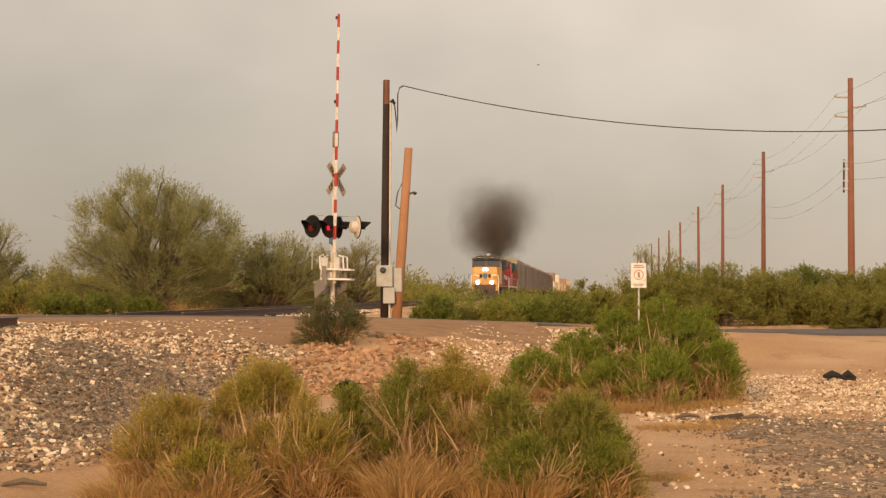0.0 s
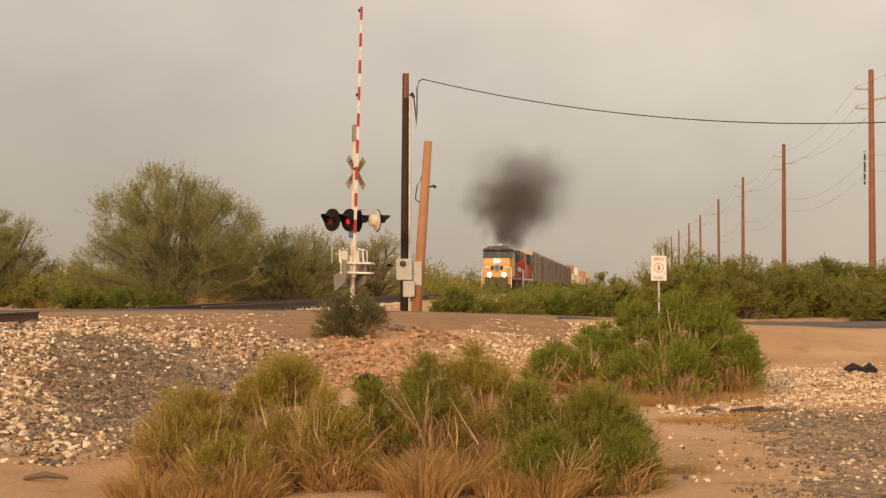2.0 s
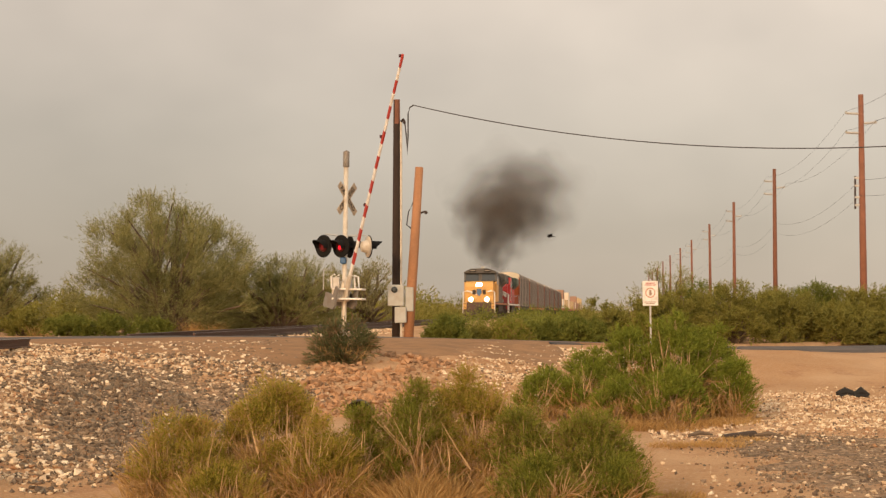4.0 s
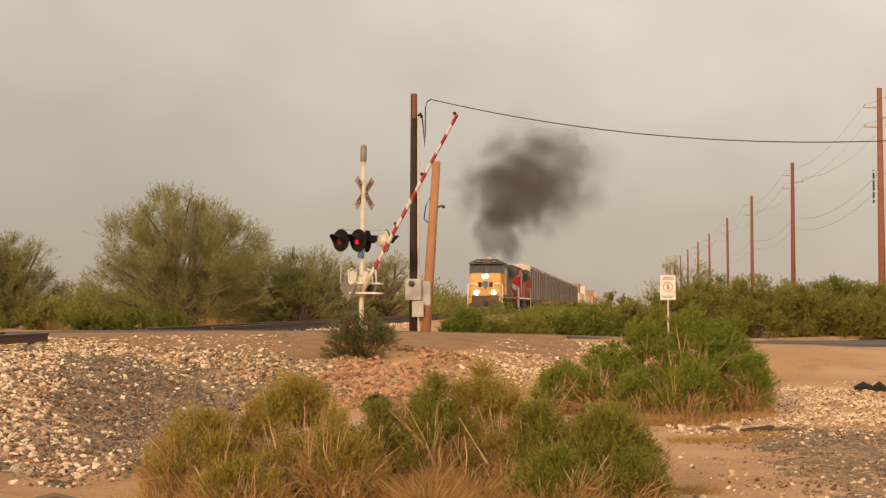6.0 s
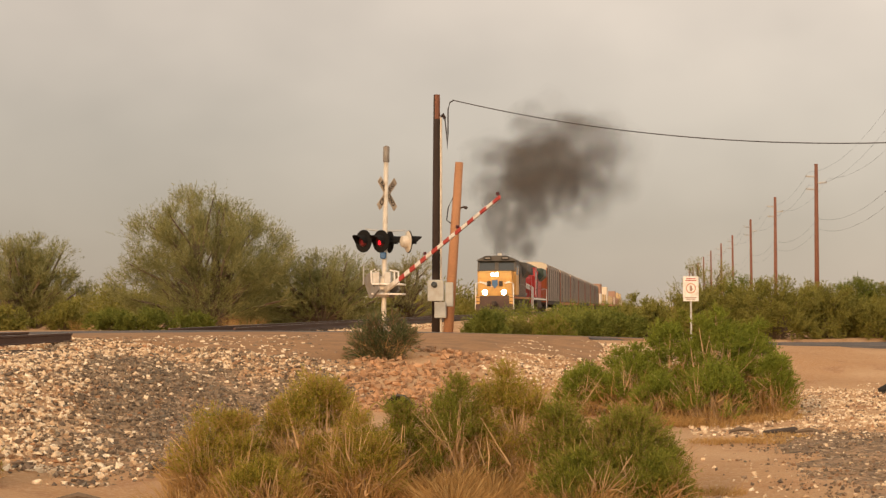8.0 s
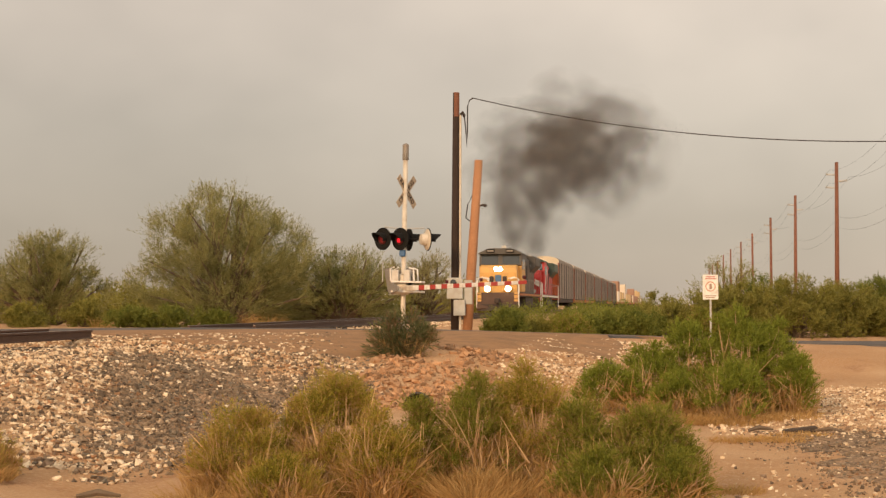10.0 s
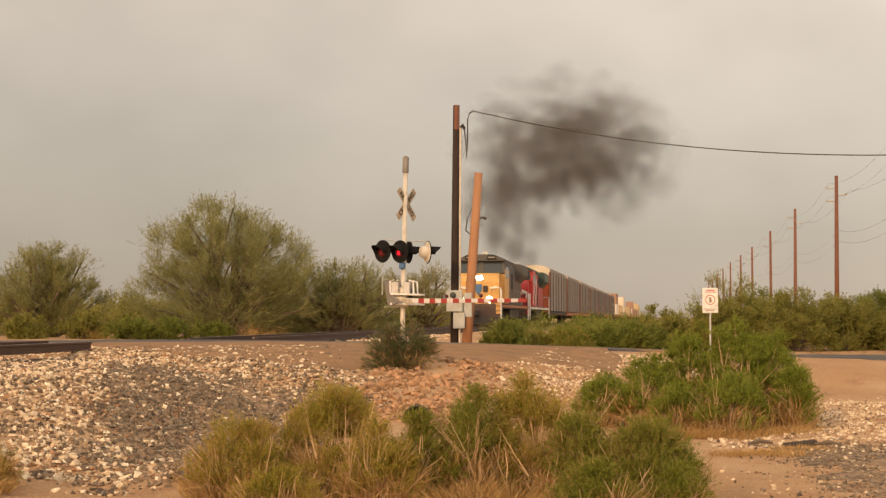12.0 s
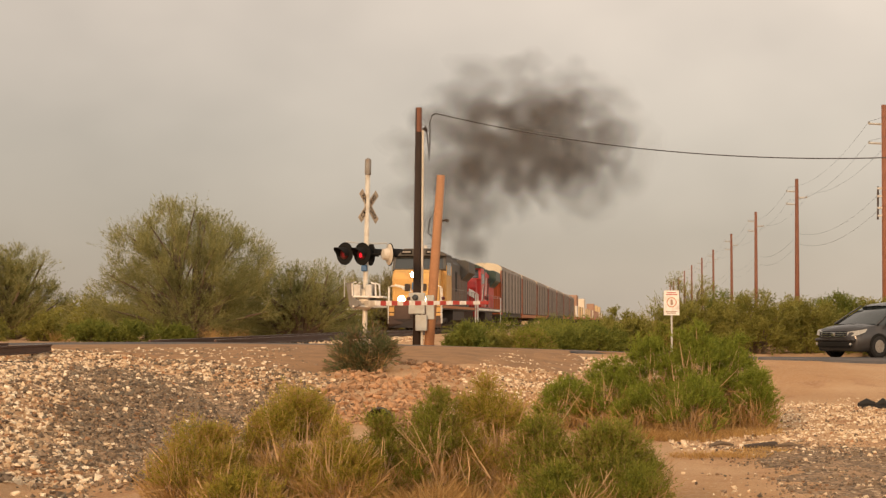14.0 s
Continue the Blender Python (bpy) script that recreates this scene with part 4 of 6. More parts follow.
def locomotive(name, label, body, roofm, nosem, noseband, railm, lit, wings, doorm):
    """A six-axle diesel: nose, cab, long hood with radiator wings, walkway with rails, trucks. Front at y = 0, facing -y."""
    th = empty(name, pose(TRACK_X, LEAD_Y, RAIL_Z), label, "locomotive")
    wheel = wheel_mesh().data("wheel", M_UNDER)
    L = 22.3
    for y in (4.2, 18.1):
        truck(th, y, (-1.85, 0, 1.85), wheel, True)
    part("deck", Mesh().box((0, L / 2, 1.30), (3.0, L - 1.0, 0.30), 0.03), M_UNDER, th, "dark walkway deck")
    part("fuel_tank", Mesh().prism([(-1.4, 1.15), (-1.4, 0.55), (-0.9, 0.25), (0.9, 0.25), (1.4, 0.55), (1.4, 1.15)], 7.6, 14.6, axis=1), M_UNDER, th)
    # pilot, steps and coupler
    part("pilot", Mesh().prism([(0.0, 0.16), (-0.12, 0.3), (0.25, 1.45), (0.45, 1.45), (0.45, 0.16)], -1.5, 1.5, axis=0), M_PILOT, th, "rust-brown pilot plate")
    plow = Mesh().add([(-1.5, 0.0, 0.12), (0, -0.45, 0.10), (1.5, 0.0, 0.12), (-1.5, 0.0, 0.62), (0, -0.15, 0.62), (1.5, 0.0, 0.62), (-1.5, 0.12, 0.12), (1.5, 0.12, 0.12), (-1.5, 0.12, 0.62), (1.5, 0.12, 0.62)],
                      [(0, 1, 4, 3), (1, 2, 5, 4), (0, 3, 8, 6), (2, 7, 9, 5), (6, 8, 9, 7), (3, 4, 5, 9, 8), (0, 6, 7, 2, 1)])
    part("plough", plow, M_UNDER, th, "black snow plough")
    part("coupler", Mesh().box((0, -0.4, 0.85), (0.32, 0.9, 0.36), 0.06), M_UNDER, th)
    for s in (-1, 1):
        part("pilot_corner", Mesh().box((s * 1.34, 0.10, 0.95), (0.30, 0.12, 1.0), 0.02), nosem, th, "painted corner of the pilot")
        for k in range(4):
            part("step", Mesh().box((s * 1.38, 0.25, 0.35 + 0.32 * k), (0.34, 0.5, 0.05), 0.01), M_UNDER, th)
        hr = Mesh().tube([(s * 1.52, 0.02, 0.35), (s * 1.52, -0.02, 1.3), (s * 1.50, 0.0, 2.45), (s * 1.35, 0.1, 2.5), (s * 0.75, 0.1, 2.48)], 0.035, 6)
        hr.tube([(s * 1.52, 0.5, 0.35), (s * 1.52, 0.5, 2.4)], 0.03, 6)
        part("front_handrail", hr, railm, th, "pale bent handrail")
        post = Mesh()
        for k in range(8):
            y = 5.2 + 2.3 * k
            post.tube([(s * 1.50, y, 1.45), (s * 1.50, y, 2.45)], 0.016, 5)
        post.tube([(s * 1.50, 5.0, 2.45), (s * 1.50, 21.8, 2.45)], 0.016, 5)
        part("side_handrail", post, M_STEEL, th)
        sill = Mesh().box((s * 1.51, L / 2, 1.32), (0.03, L - 1.2, 0.16), 0.005)
        part("side_sill", sill, noseband if not wings else M_RACK_RUST, th, "coloured sill stripe")
        en = Mesh().tube([(s * 1.5, 22.1, 0.35), (s * 1.5, 22.15, 2.4), (s * 0.8, 22.15, 2.4)], 0.035, 6).tube([(s * 1.5, 21.6, 0.35), (s * 1.5, 21.6, 2.4)], 0.03, 6)
        part("rear_handrail", en, railm, th)
    # nose
    nose = part("nose", Mesh().prism([(0.55, 1.45), (0.50, 2.9), (0.62, 3.25), (0.95, 3.45), (2.4, 3.45), (2.4, 1.45)], -1.30, 1.30, axis=0), nosem, th, "short nose")
    for s in (-1, 1):
        ns = Mesh().prism([(0.50, 1.46), (0.47, 2.88), (0.57, 3.2), (0.75, 3.2), (0.75, 1.46)], s * 1.302 - 0.05, s * 1.302 + 0.05, axis=0)
        part("nose_edge", ns, nosem, nose)
    part("nose_door", Mesh().box((0.55, 0.47, 2.2), (0.62, 0.05, 1.35), 0.03), nosem, nose)
    if wings:
        wg = Mesh()
        for s in (-1, 1):
            wg.prism([(s * 0.22, 2.15), (s * 0.35, 2.45), (s * 1.22, 2.62), (s * 1.18, 2.48), (s * 0.80, 2.38), (s * 0.78, 2.30), (s * 0.5, 2.22)], 0.462, 0.474, axis=1)
        part("wing_stripe", wg, M_WHITE, nose, "pale wing stripes")
        part("shield", Mesh().prism([(-0.22, 2.72), (0.22, 2.72), (0.24, 2.35), (0, 2.0), (-0.24, 2.35)], 0.455, 0.478, axis=1), M_BLUE, nose, "dark blue shield shape")
        for s in (-1, 1):
            part("hose_box", Mesh().box((s * 0.48, 0.40, 2.42), (0.30, 0.16, 0.42), 0.04), M_UNDER, nose, "dark hanging hoses")
    else:
        part("nose_stripe", Mesh().prism([(-1.25, 2.1), (-0.5, 2.5), (0.5, 2.5), (1.25, 2.1), (1.25, 2.6), (0.5, 3.0), (-0.5, 3.0), (-1.25, 2.6)], 0.46, 0.474, axis=1), M_WHITE, nose, "white chevron")
    # cab
    cab = part("cab", Mesh().box((0, 3.7, 2.65), (3.16, 2.9, 2.3), 0.06), nosem, th, "crew cab")
    wall = Mesh().prism([(2.24, 3.42), (2.05, 3.5), (2.3, 4.32), (5.1, 4.32), (5.1, 3.42)], -1.56, 1.56, axis=0)
    part("cab_front", wall, roofm if wings else nosem, cab, "dark upper cab band")
    for s in (-1, 1):
        part("windscreen", Mesh().add([(s * 0.16, 2.075, 3.56), (s * 1.42, 2.075, 3.56), (s * 1.38, 2.26, 4.2), (s * 0.16, 2.26, 4.2),
                                       (s * 0.16, 2.055, 3.56), (s * 1.42, 2.055, 3.56), (s * 1.38, 2.24, 4.2), (s * 0.16, 2.24, 4.2)],
                                      [(0, 1, 2, 3), (4, 5, 6, 7), (0, 1, 5, 4), (1, 2, 6, 5), (2, 3, 7, 6), (3, 0, 4, 7)]), M_GLASS_DARK, cab, "dark windscreen pane")
        for yy in (3.0, 4.1):
            part("side_window", Mesh().box((s * 1.585, yy, 3.55), (0.02, 0.8, 0.75), 0.005), M_GLASS_DARK, cab)
    roof = Mesh().prism([(-1.62, 4.30), (-1.60, 4.38), (-1.0, 4.66), (-0.8, 4.72), (0.8, 4.72), (1.0, 4.66), (1.60, 4.38), (1.62, 4.30)], 1.95, 5.2, axis=1)
    rf = part("cab_roof", roof, roofm, th, "cab roof")
    for s in (-1, 1):
        nb = part("number_board", Mesh().box((s * 0.72, 1.93, 4.52), (0.62, 0.12, 0.26), 0.02), M_BLACK, rf, "black number board with pale bars")
        part("bar", Mesh().box((s * 0.72, 1.865, 4.52), (0.48, 0.008, 0.10), 0.002), M_STEEL, nb)
    part("horn", Mesh().tube([(0.3, 3.2, 4.85), (0.3, 2.6, 4.85)], [0.04, 0.11], 8).tube([(0.1, 3.2, 4.85), (0.1, 2.7, 4.85)], [0.04, 0.09], 8).box((0.2, 3.2, 4.78), (0.4, 0.1, 0.16), 0.02), M_GALV, rf)
    if not wings:
        for s in (-1, 1):
            for y0, bm in ((2.35, M_WHITE), (3.1, M_SEAM)):
                part("paint_band", Mesh().prism([(y0, 1.7), (y0 + 0.55, 1.7), (y0 + 1.9, 3.05), (y0 + 1.35, 3.05)], s * 1.582, s * 1.594, axis=0), bm, cab, "slanting paint band")
    # hood behind the cab
    part("hood", Mesh().prism([(-0.95, 1.45), (-0.95, 4.15), (-0.72, 4.42), (0.72, 4.42), (0.95, 4.15), (0.95, 1.45)], 5.15, 21.6, axis=1), body, th, "long engine hood")
    dm = Mesh().box((0, 0, 0), (0.03, 0.84, 1.95), 0.01).data("hood_door", doorm)
    for s in (-1, 1):
        for k in range(16):
            part("hood_door", dm, doorm, th, at=pose(s * 0.965, 5.9 + 0.98 * k, 2.55))
    # paint bands that rise along the hood sides, and grilles
    for s in (-1, 1):
        for y, w, z0, bm in ((7.4, 0.5, 1.6, M_WHITE), (9.0, 1.1, 1.6, M_SEAM), (12.4, 0.55, 1.6, M_WHITE), (14.2, 0.9, 1.6, M_SEAM)) if not wings else ((8.6, 1.5, 2.4, M_SEAM), (13.0, 1.3, 2.4, M_SEAM)):
            x0 = s * 0.982
            band = Mesh().prism([(y, z0), (y + w, z0), (y + w + 1.1, 3.9), (y + 1.1, 3.9)] if not wings else [(y, z0), (y + w, z0), (y + w, 3.7), (y, 3.7)], x0, x0 + s * 0.012, axis=0)
            part("paint_band" if not wings else "grille", band, bm, th, "pale slanting paint band" if bm is M_WHITE else "dark panel")
    part("blower_housing", Mesh().box((0, 6.8, 3.7), (2.75, 2.6, 1.2), 0.10), roofm if wings else M_LGREEN, th, "blower housing")
    part("radiator", Mesh().prism([(-0.97, 3.2), (-1.5, 3.75), (-1.5, 4.42), (-1.3, 4.56), (1.3, 4.56), (1.5, 4.42), (1.5, 3.75), (0.97, 3.2)], 16.8, 21.7, axis=1), roofm, th, "flared radiator section")
    part("hood_roof", Mesh().box((0, 11.0, 4.45), (1.5, 11.0, 0.10), 0.02), roofm, th)
    part("exhaust_stack", Mesh().box((0, 12.2, 4.62), (0.7, 1.1, 0.36), 0.04), M_UNDER, th, "sooty exhaust stack")
    for k in range(3):
        part("roof_fan", Mesh().lathe((0, 17.6 + 1.5 * k, 4.55), (0, 0, 1), [(0, 0.62), (0.16, 0.62), (0.18, 0.5), (0.18, 0.02)], 18), roofm, th)
    # lights; discs drawn larger than the lamps so their glow is in the shape
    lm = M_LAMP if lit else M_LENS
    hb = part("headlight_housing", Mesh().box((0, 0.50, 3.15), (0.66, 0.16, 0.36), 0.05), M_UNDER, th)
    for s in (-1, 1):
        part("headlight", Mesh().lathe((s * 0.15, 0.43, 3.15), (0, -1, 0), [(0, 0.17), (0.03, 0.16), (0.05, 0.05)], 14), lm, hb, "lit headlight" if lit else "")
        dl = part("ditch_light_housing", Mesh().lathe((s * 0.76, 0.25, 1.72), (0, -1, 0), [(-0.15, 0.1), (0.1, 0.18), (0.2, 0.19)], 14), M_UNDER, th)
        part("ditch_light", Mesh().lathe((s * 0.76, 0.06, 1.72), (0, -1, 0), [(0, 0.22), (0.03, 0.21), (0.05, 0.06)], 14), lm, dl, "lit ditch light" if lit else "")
    return th


def autorack(name, label, roofm, rust):
    """A covered rail car for road vehicles: ribbed perforated side panels, arched roof, end doors."""
    L = 27.4
    th = empty(name, pose(TRACK_X, 300, RAIL_Z), label, "rail car", "covered rail cars")
    wheel = wheel_mesh().data("wheel", M_UNDER)
    for y in (3.2, L - 3.2):
        truck(th, y, (-0.9, 0.9), wheel, False)
    part("sill", Mesh().box((0, L / 2, 0.95), (2.9, L - 0.6, 0.35), 0.04), M_RACK_RUST if rust else M_UNDER, th, "side sill of the car")
    part("core", Mesh().box((0, L / 2, 2.95), (2.94, L - 0.8, 3.65), 0.02), M_SEAM, th)
    prof = [(-0.03, -1.032), (0.004, -1.032), (0.012, -1.02)]
    prof += [(0.012, 1.02), (0.004, 1.032), (-0.03, 1.032)]
    pan = Mesh().prism(prof, -1.78, 1.78, axis=2).data("side_panel", M_RACK)
    for s in (-1, 1):
        for k in range(13):
            part("side_panel", pan, M_RACK, th, at=pose(s * 1.49, 0.7 + 2.08 * k + 0.5, 2.97, 0, 0, 0 if s > 0 else 180))
        part("top_rail", Mesh().box((s * 1.49, L / 2, 4.78), (0.08, L - 0.5, 0.12), 0.01), M_RACK, th)
        for yy in (0.33, L - 0.33):
            part("corner_post", Mesh().box((s * 1.45, yy, 2.95), (0.14, 0.16, 3.9), 0.02), M_RACK_END, th, "orange corner post")
    n = 10
    arc = [(-1.5, 4.75)] + [(1.5 * math.cos(math.pi - math.pi * j / n), 4.85 + 0.55 * math.sin(math.pi * j / n) ** 0.8) for j in range(n + 1)] + [(1.5, 4.75)]
    part("roof", Mesh().prism(arc, 0.35, L - 0.35, axis=1), M_RACK, th, "ribbed arched roof")
    part("end_panel", Mesh().prism([(-1.38, 3.75)] + [(u * 0.93, w - 0.08) for u, w in arc[1:-1]] + [(1.38, 3.75)], 0.17, 0.24, axis=1), roofm, th, "cream upper end panel")
    for s in (-1, 1):
        for k in range(7):
            part("side_post", Mesh().box((s * 1.535, 0.18 + 4.16 * k if k else 0.6, 2.97), (0.05, 0.09, 3.62), 0.01), M_SEAM, th, "dark joint post")
    # end arch coloured paler than the grey roof, sunlight painted in
    part("roof_end", Mesh().prism([(u * 1.01, w + 0.02) for u, w in arc], 0.16, 0.42, axis=1), roofm, th, "pale sunlit roof end")
    rr = Mesh()
    for k in range(18):
        rr.prism([(u * 1.005, w + 0.03) for u, w in arc], 1.2 + 1.45 * k, 1.3 + 1.45 * k, axis=1)
    part("roof_ribs", rr, M_RACK, th)
    out = [(-1.35, 0.36), (-1.35, 0.25)]
    for k in range(5):
        c0 = -1.1 + 0.55 * k
        out += [(c0 - 0.06, 0.25), (c0 - 0.04, 0.20), (c0 + 0.04, 0.20), (c0 + 0.06, 0.25)]
    ed = Mesh().prism(out + [(1.35, 0.25), (1.35, 0.36)], 1.05, 4.7, axis=2)
    part("end_door", ed, M_RACK_END, th, "orange-red folding end door")
    part("coupler", Mesh().box((0, -0.1, 0.85), (0.3, 0.8, 0.3), 0.05), M_UNDER, th)
    return th


TRAIN = []


def build_train():
    # lead hood and its doors carry shade in their dark colours
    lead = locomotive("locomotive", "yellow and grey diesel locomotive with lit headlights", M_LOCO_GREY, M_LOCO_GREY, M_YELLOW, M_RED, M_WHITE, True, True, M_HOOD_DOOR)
    second = locomotive("locomotive", "red and dark green diesel locomotive with white stripes", M_LRED, M_LGREEN, M_LRED, M_WHITE, M_WHITE, False, False, M_LRED)
    TRAIN.append((lead, 0.0))
    TRAIN.append((second, 23.2))
    y = 46.2
    a = autorack("autorack", "tall grey covered rail car with orange-red end", M_RACK_ROOF, False)
    b = autorack("autorack", "tall grey covered rail car with rusty orange sill", M_RACK_ROOF, True)
    TRAIN.append((a, y))
    TRAIN.append((b, y + 28.2))
    y += 56.4
    for k in range(5):
        TRAIN.append((copy_thing(b if k in (0, 3) else a, pose(TRACK_X, 300, RAIL_Z)), y))
        y += 28.2
    rnd = random.Random(8)
    wheel = wheel_mesh().data("wheel", M_UNDER)
    for k in range(20):
        th = empty("container_car", pose(TRACK_X, 400, RAIL_Z), "low rail car carrying pale and ochre containers", "rail car", "container cars")
        for yy in (1.8, 19.0):
            truck(th, yy, (-0.9, 0.9), wheel, False)
        part("well", Mesh().box((0, 10.4, 0.95), (2.9, 20.2, 0.5), 0.05), M_RACK_RUST, th, "rusty car frame")
        for z, ln in ((2.55, 12.2), (5.0, 12.2 if k % 3 == 1 else 0)):
            if ln and not (k % 4 == 3 and z > 4):
                zz = min(z, 4.9)
                bx = Mesh().box((0, 10.4, zz - 0.05), (2.44, ln, 2.4), 0.03)
                for j in range(14):
                    bx.box((1.225, 4.9 + j * 0.85, zz - 0.05), (0.03, 0.40, 2.2), 0.01)
                part("container", bx, rnd.choice(M_BOXES), th, "corrugated steel container")
        TRAIN.append((th, y))
        y += 21.6


build_train()

# ---- plants ----
def strands_of(base, d, length, width, rnd, bend=0.25):
    """Narrow blades: each one tapering from base along d."""
    n = len(base)
    side = np.cross(d, rnd.normal(size=(n, 3)))
    side /= np.linalg.norm(side, axis=1, keepdims=True) + 1e-9
    tip = base + d * length[:, None] + rnd.normal(size=(n, 3)) * (bend * length)[:, None] * 0.3
    w = side * width[:, None] * 0.5
    return np.stack([base - w * 1.25, base + w * 1.25, tip], 1)


def stem_curves(n, w, h, rnd, spread=0.55, lift=1.0):
    """Stems that rise from one root and fan out: arrays of points (n, k, 3)."""
    az = rnd.rand(n) * 2 * np.pi
    out = (rnd.rand(n) ** 0.6) * w / 2
    top = h * np.clip(1.08 - 0.62 * (out / (w / 2)) ** 2, 0.2, 1.1) * (0.72 + 0.36 * rnd.rand(n)) * lift
    k = 6
    t = np.linspace(0, 1, k)[None]
    r = out[:, None] * (t ** 0.8)
    x = r * np.cos(az)[:, None] + 0.03 * rnd.normal(size=(n, k)) * t
    y = r * np.sin(az)[:, None] + 0.03 * rnd.normal(size=(n, k)) * t
    z = top[:, None] * t ** (1.0 + spread * 0.3)
    return np.stack([x, y, z], -1)


def along(S, n, rnd, lo=0.25, hi=1.0, power=0.8):
    """Random places and directions along stems."""
    i = rnd.randint(0, len(S), n)
    t = (lo + (hi - lo) * rnd.rand(n) ** power) * (S.shape[1] - 1) * 0.999
    a = t.astype(int)
    f = (t - a)[:, None]
    p, q = S[i, a], S[i, a + 1]
    d = q - p
    d /= np.linalg.norm(d, axis=1, keepdims=True) + 1e-9
    return p + (q - p) * f, d


def tufts(w, h, depth, count, strands, per, reach, blade, rnd, low=0.12, flare=0.36, lumpy=0.22, skew=0.0, stiff=0.28, floor=-0.35, core=0.30, peak=0.0):
    """Brush-like tufts over a rounded mound: each tuft is a fan of strands set with narrow leaves. Gives tuft centres and leaf quads."""
    z0 = core * h
    d = rnd.normal(size=(count * 3, 3))
    d /= np.linalg.norm(d, axis=1, keepdims=True)
    d = d[d[:, 2] > floor][:count]
    n = len(d)
    az = np.arctan2(d[:, 1], d[:, 0])
    r = (0.62 + 0.30 * rnd.rand(n)) * (1 + lumpy * np.sin(az * 2 + 9 * rnd.rand()) * 0.6 + lumpy * rnd.normal(size=n) * 0.5)
    r = np.minimum(r, np.where(d[:, 2] > 0.7, 0.88, 1.0))
    inner = rnd.rand(n) < 0.25
    r[inner] *= 0.6
    C = d * r[:, None] * np.array([w / 2, w / 2 * depth, h - z0]) + np.array([0, 0, z0])
    C[:, 0] += skew * C[:, 2]
    if peak:
        C[:, 2] *= 1 + peak * (0.35 - np.abs(C[:, 0] + 0.07 * w) / (w / 2))
    C[:, 2] = np.maximum(C[:, 2], low * h)
    A = d * np.array([0.7, 0.7, 0.6]) + np.array([0, 0, 0.62])
    A /= np.linalg.norm(A, axis=1, keepdims=True)
    size = reach * (0.7 + 0.6 * rnd.rand(n))
    root = C - A * (size * 0.55)[:, None]
    i = np.repeat(np.arange(n), strands)
    D = A[i] + rnd.normal(size=(len(i), 3)) * flare
    D /= np.linalg.norm(D, axis=1, keepdims=True)
    L = size[i] * (0.75 + 0.45 * rnd.rand(len(i)))
    j = np.repeat(np.arange(len(i)), per)
    t = 0.22 + 0.78 * rnd.rand(len(j)) ** 0.85
    P = root[i][j] + D[j] * (L[j] * t)[:, None] + rnd.normal(size=(len(j), 3)) * 0.03 * reach
    dd = D[j] + rnd.normal(size=(len(j), 3)) * stiff
    dd /= np.linalg.norm(dd, axis=1, keepdims=True)
    ll = blade[0] * (0.6 + 0.8 * rnd.rand(len(j)))
    P[:, 2] = np.maximum(P[:, 2], 0.015)
    return C, strands_of(P, dd, ll, np.full(len(j), blade[1]), rnd)


def limbs_to(C, rnd, r0, keep):
    """Woody stems that fork from the root towards the tufts."""
    m = Mesh()
    for c in C[:keep]:
        a = np.array([c[0] * 0.12, c[1] * 0.12, 0.0])
        mid = a * 0.5 + c * 0.5 + rnd.normal(size=3) * 0.06 * abs(c[2]) + np.array([-c[0] * 0.12, -c[1] * 0.12, 0.06 * c[2]])
        q = mid * 0.45 + c * 0.55 + rnd.normal(size=3) * 0.03 * abs(c[2])
        m.tube([tuple(a), tuple(mid), tuple(q), tuple(c)], [r0, r0 * 0.7, r0 * 0.45, r0 * 0.2], 4, False)
    return m


def shrub(name, label, x, y, w, h, mat, seed, count=45, strands=34, per=11, reach=0.34, blade=(0.06, 0.007), depth=0.9, group="", twigs=None, dry=0, z=None, category="shrub", skew=0.0, flare=0.36, full=False, stiff=0.28, lumpy=0.34):
    """A desert shrub: woody stems from one root that carry brushy rounded tufts; dry straw-coloured shoots low down."""
    rnd = np.random.RandomState(seed)
    gz = float(ground_z(x, y)) if z is None else z
    th = empty(name, pose(x, y, gz - 0.03), label, category, group)
    C, Q = tufts(w, h, depth, count, strands, per, reach, blade, rnd, skew=skew, flare=flare, stiff=stiff, lumpy=lumpy, floor=-0.8 if full else -0.35, core=0.42 if full else 0.30)
    tw = twigs or M_BARK
    part("branchwork", limbs_to(C, rnd, 0.011 * max(h, 0.8), 70), tw, th, "woody stems")
    part("foliage", tris_mesh("foliage", Q, mat), mat, th)
    if dry:
        az = rnd.rand(dry) * 2 * np.pi
        rr = w * 0.5 * rnd.rand(dry) ** 0.6
        B = np.stack([rr * np.cos(az) * 0.9, rr * np.sin(az) * depth * 0.9, 0.02 + 0.32 * h * rnd.rand(dry) ** 1.4], -1)
        D = np.stack([np.cos(az) * 0.45, np.sin(az) * 0.45, 0.9 * np.ones(dry)], -1) + rnd.normal(size=(dry, 3)) * 0.38
        D /= np.linalg.norm(D, axis=1, keepdims=True)
        part("dry_growth", tris_mesh("dry_growth", strands_of(B, D, h * rnd.uniform(0.08, 0.42, dry), np.full(dry, blade[1] * 0.9), rnd), M_DRYGRASS), M_DRYGRASS, th, "straw-coloured dry shoots")
    return th


def unit(a):
    return a / (np.linalg.norm(a, axis=1, keepdims=True) + 1e-9)


def twig_mesh(A, B, C, r):
    """Bent bare twigs from A by B to C, three-sided and tapering."""
    m = Mesh()
    for a, b, c in zip(A, B, C):
        m.tube([tuple(a), tuple(b), tuple(c)], [r, r * 0.75, r * 0.3], 3, False)
    return m


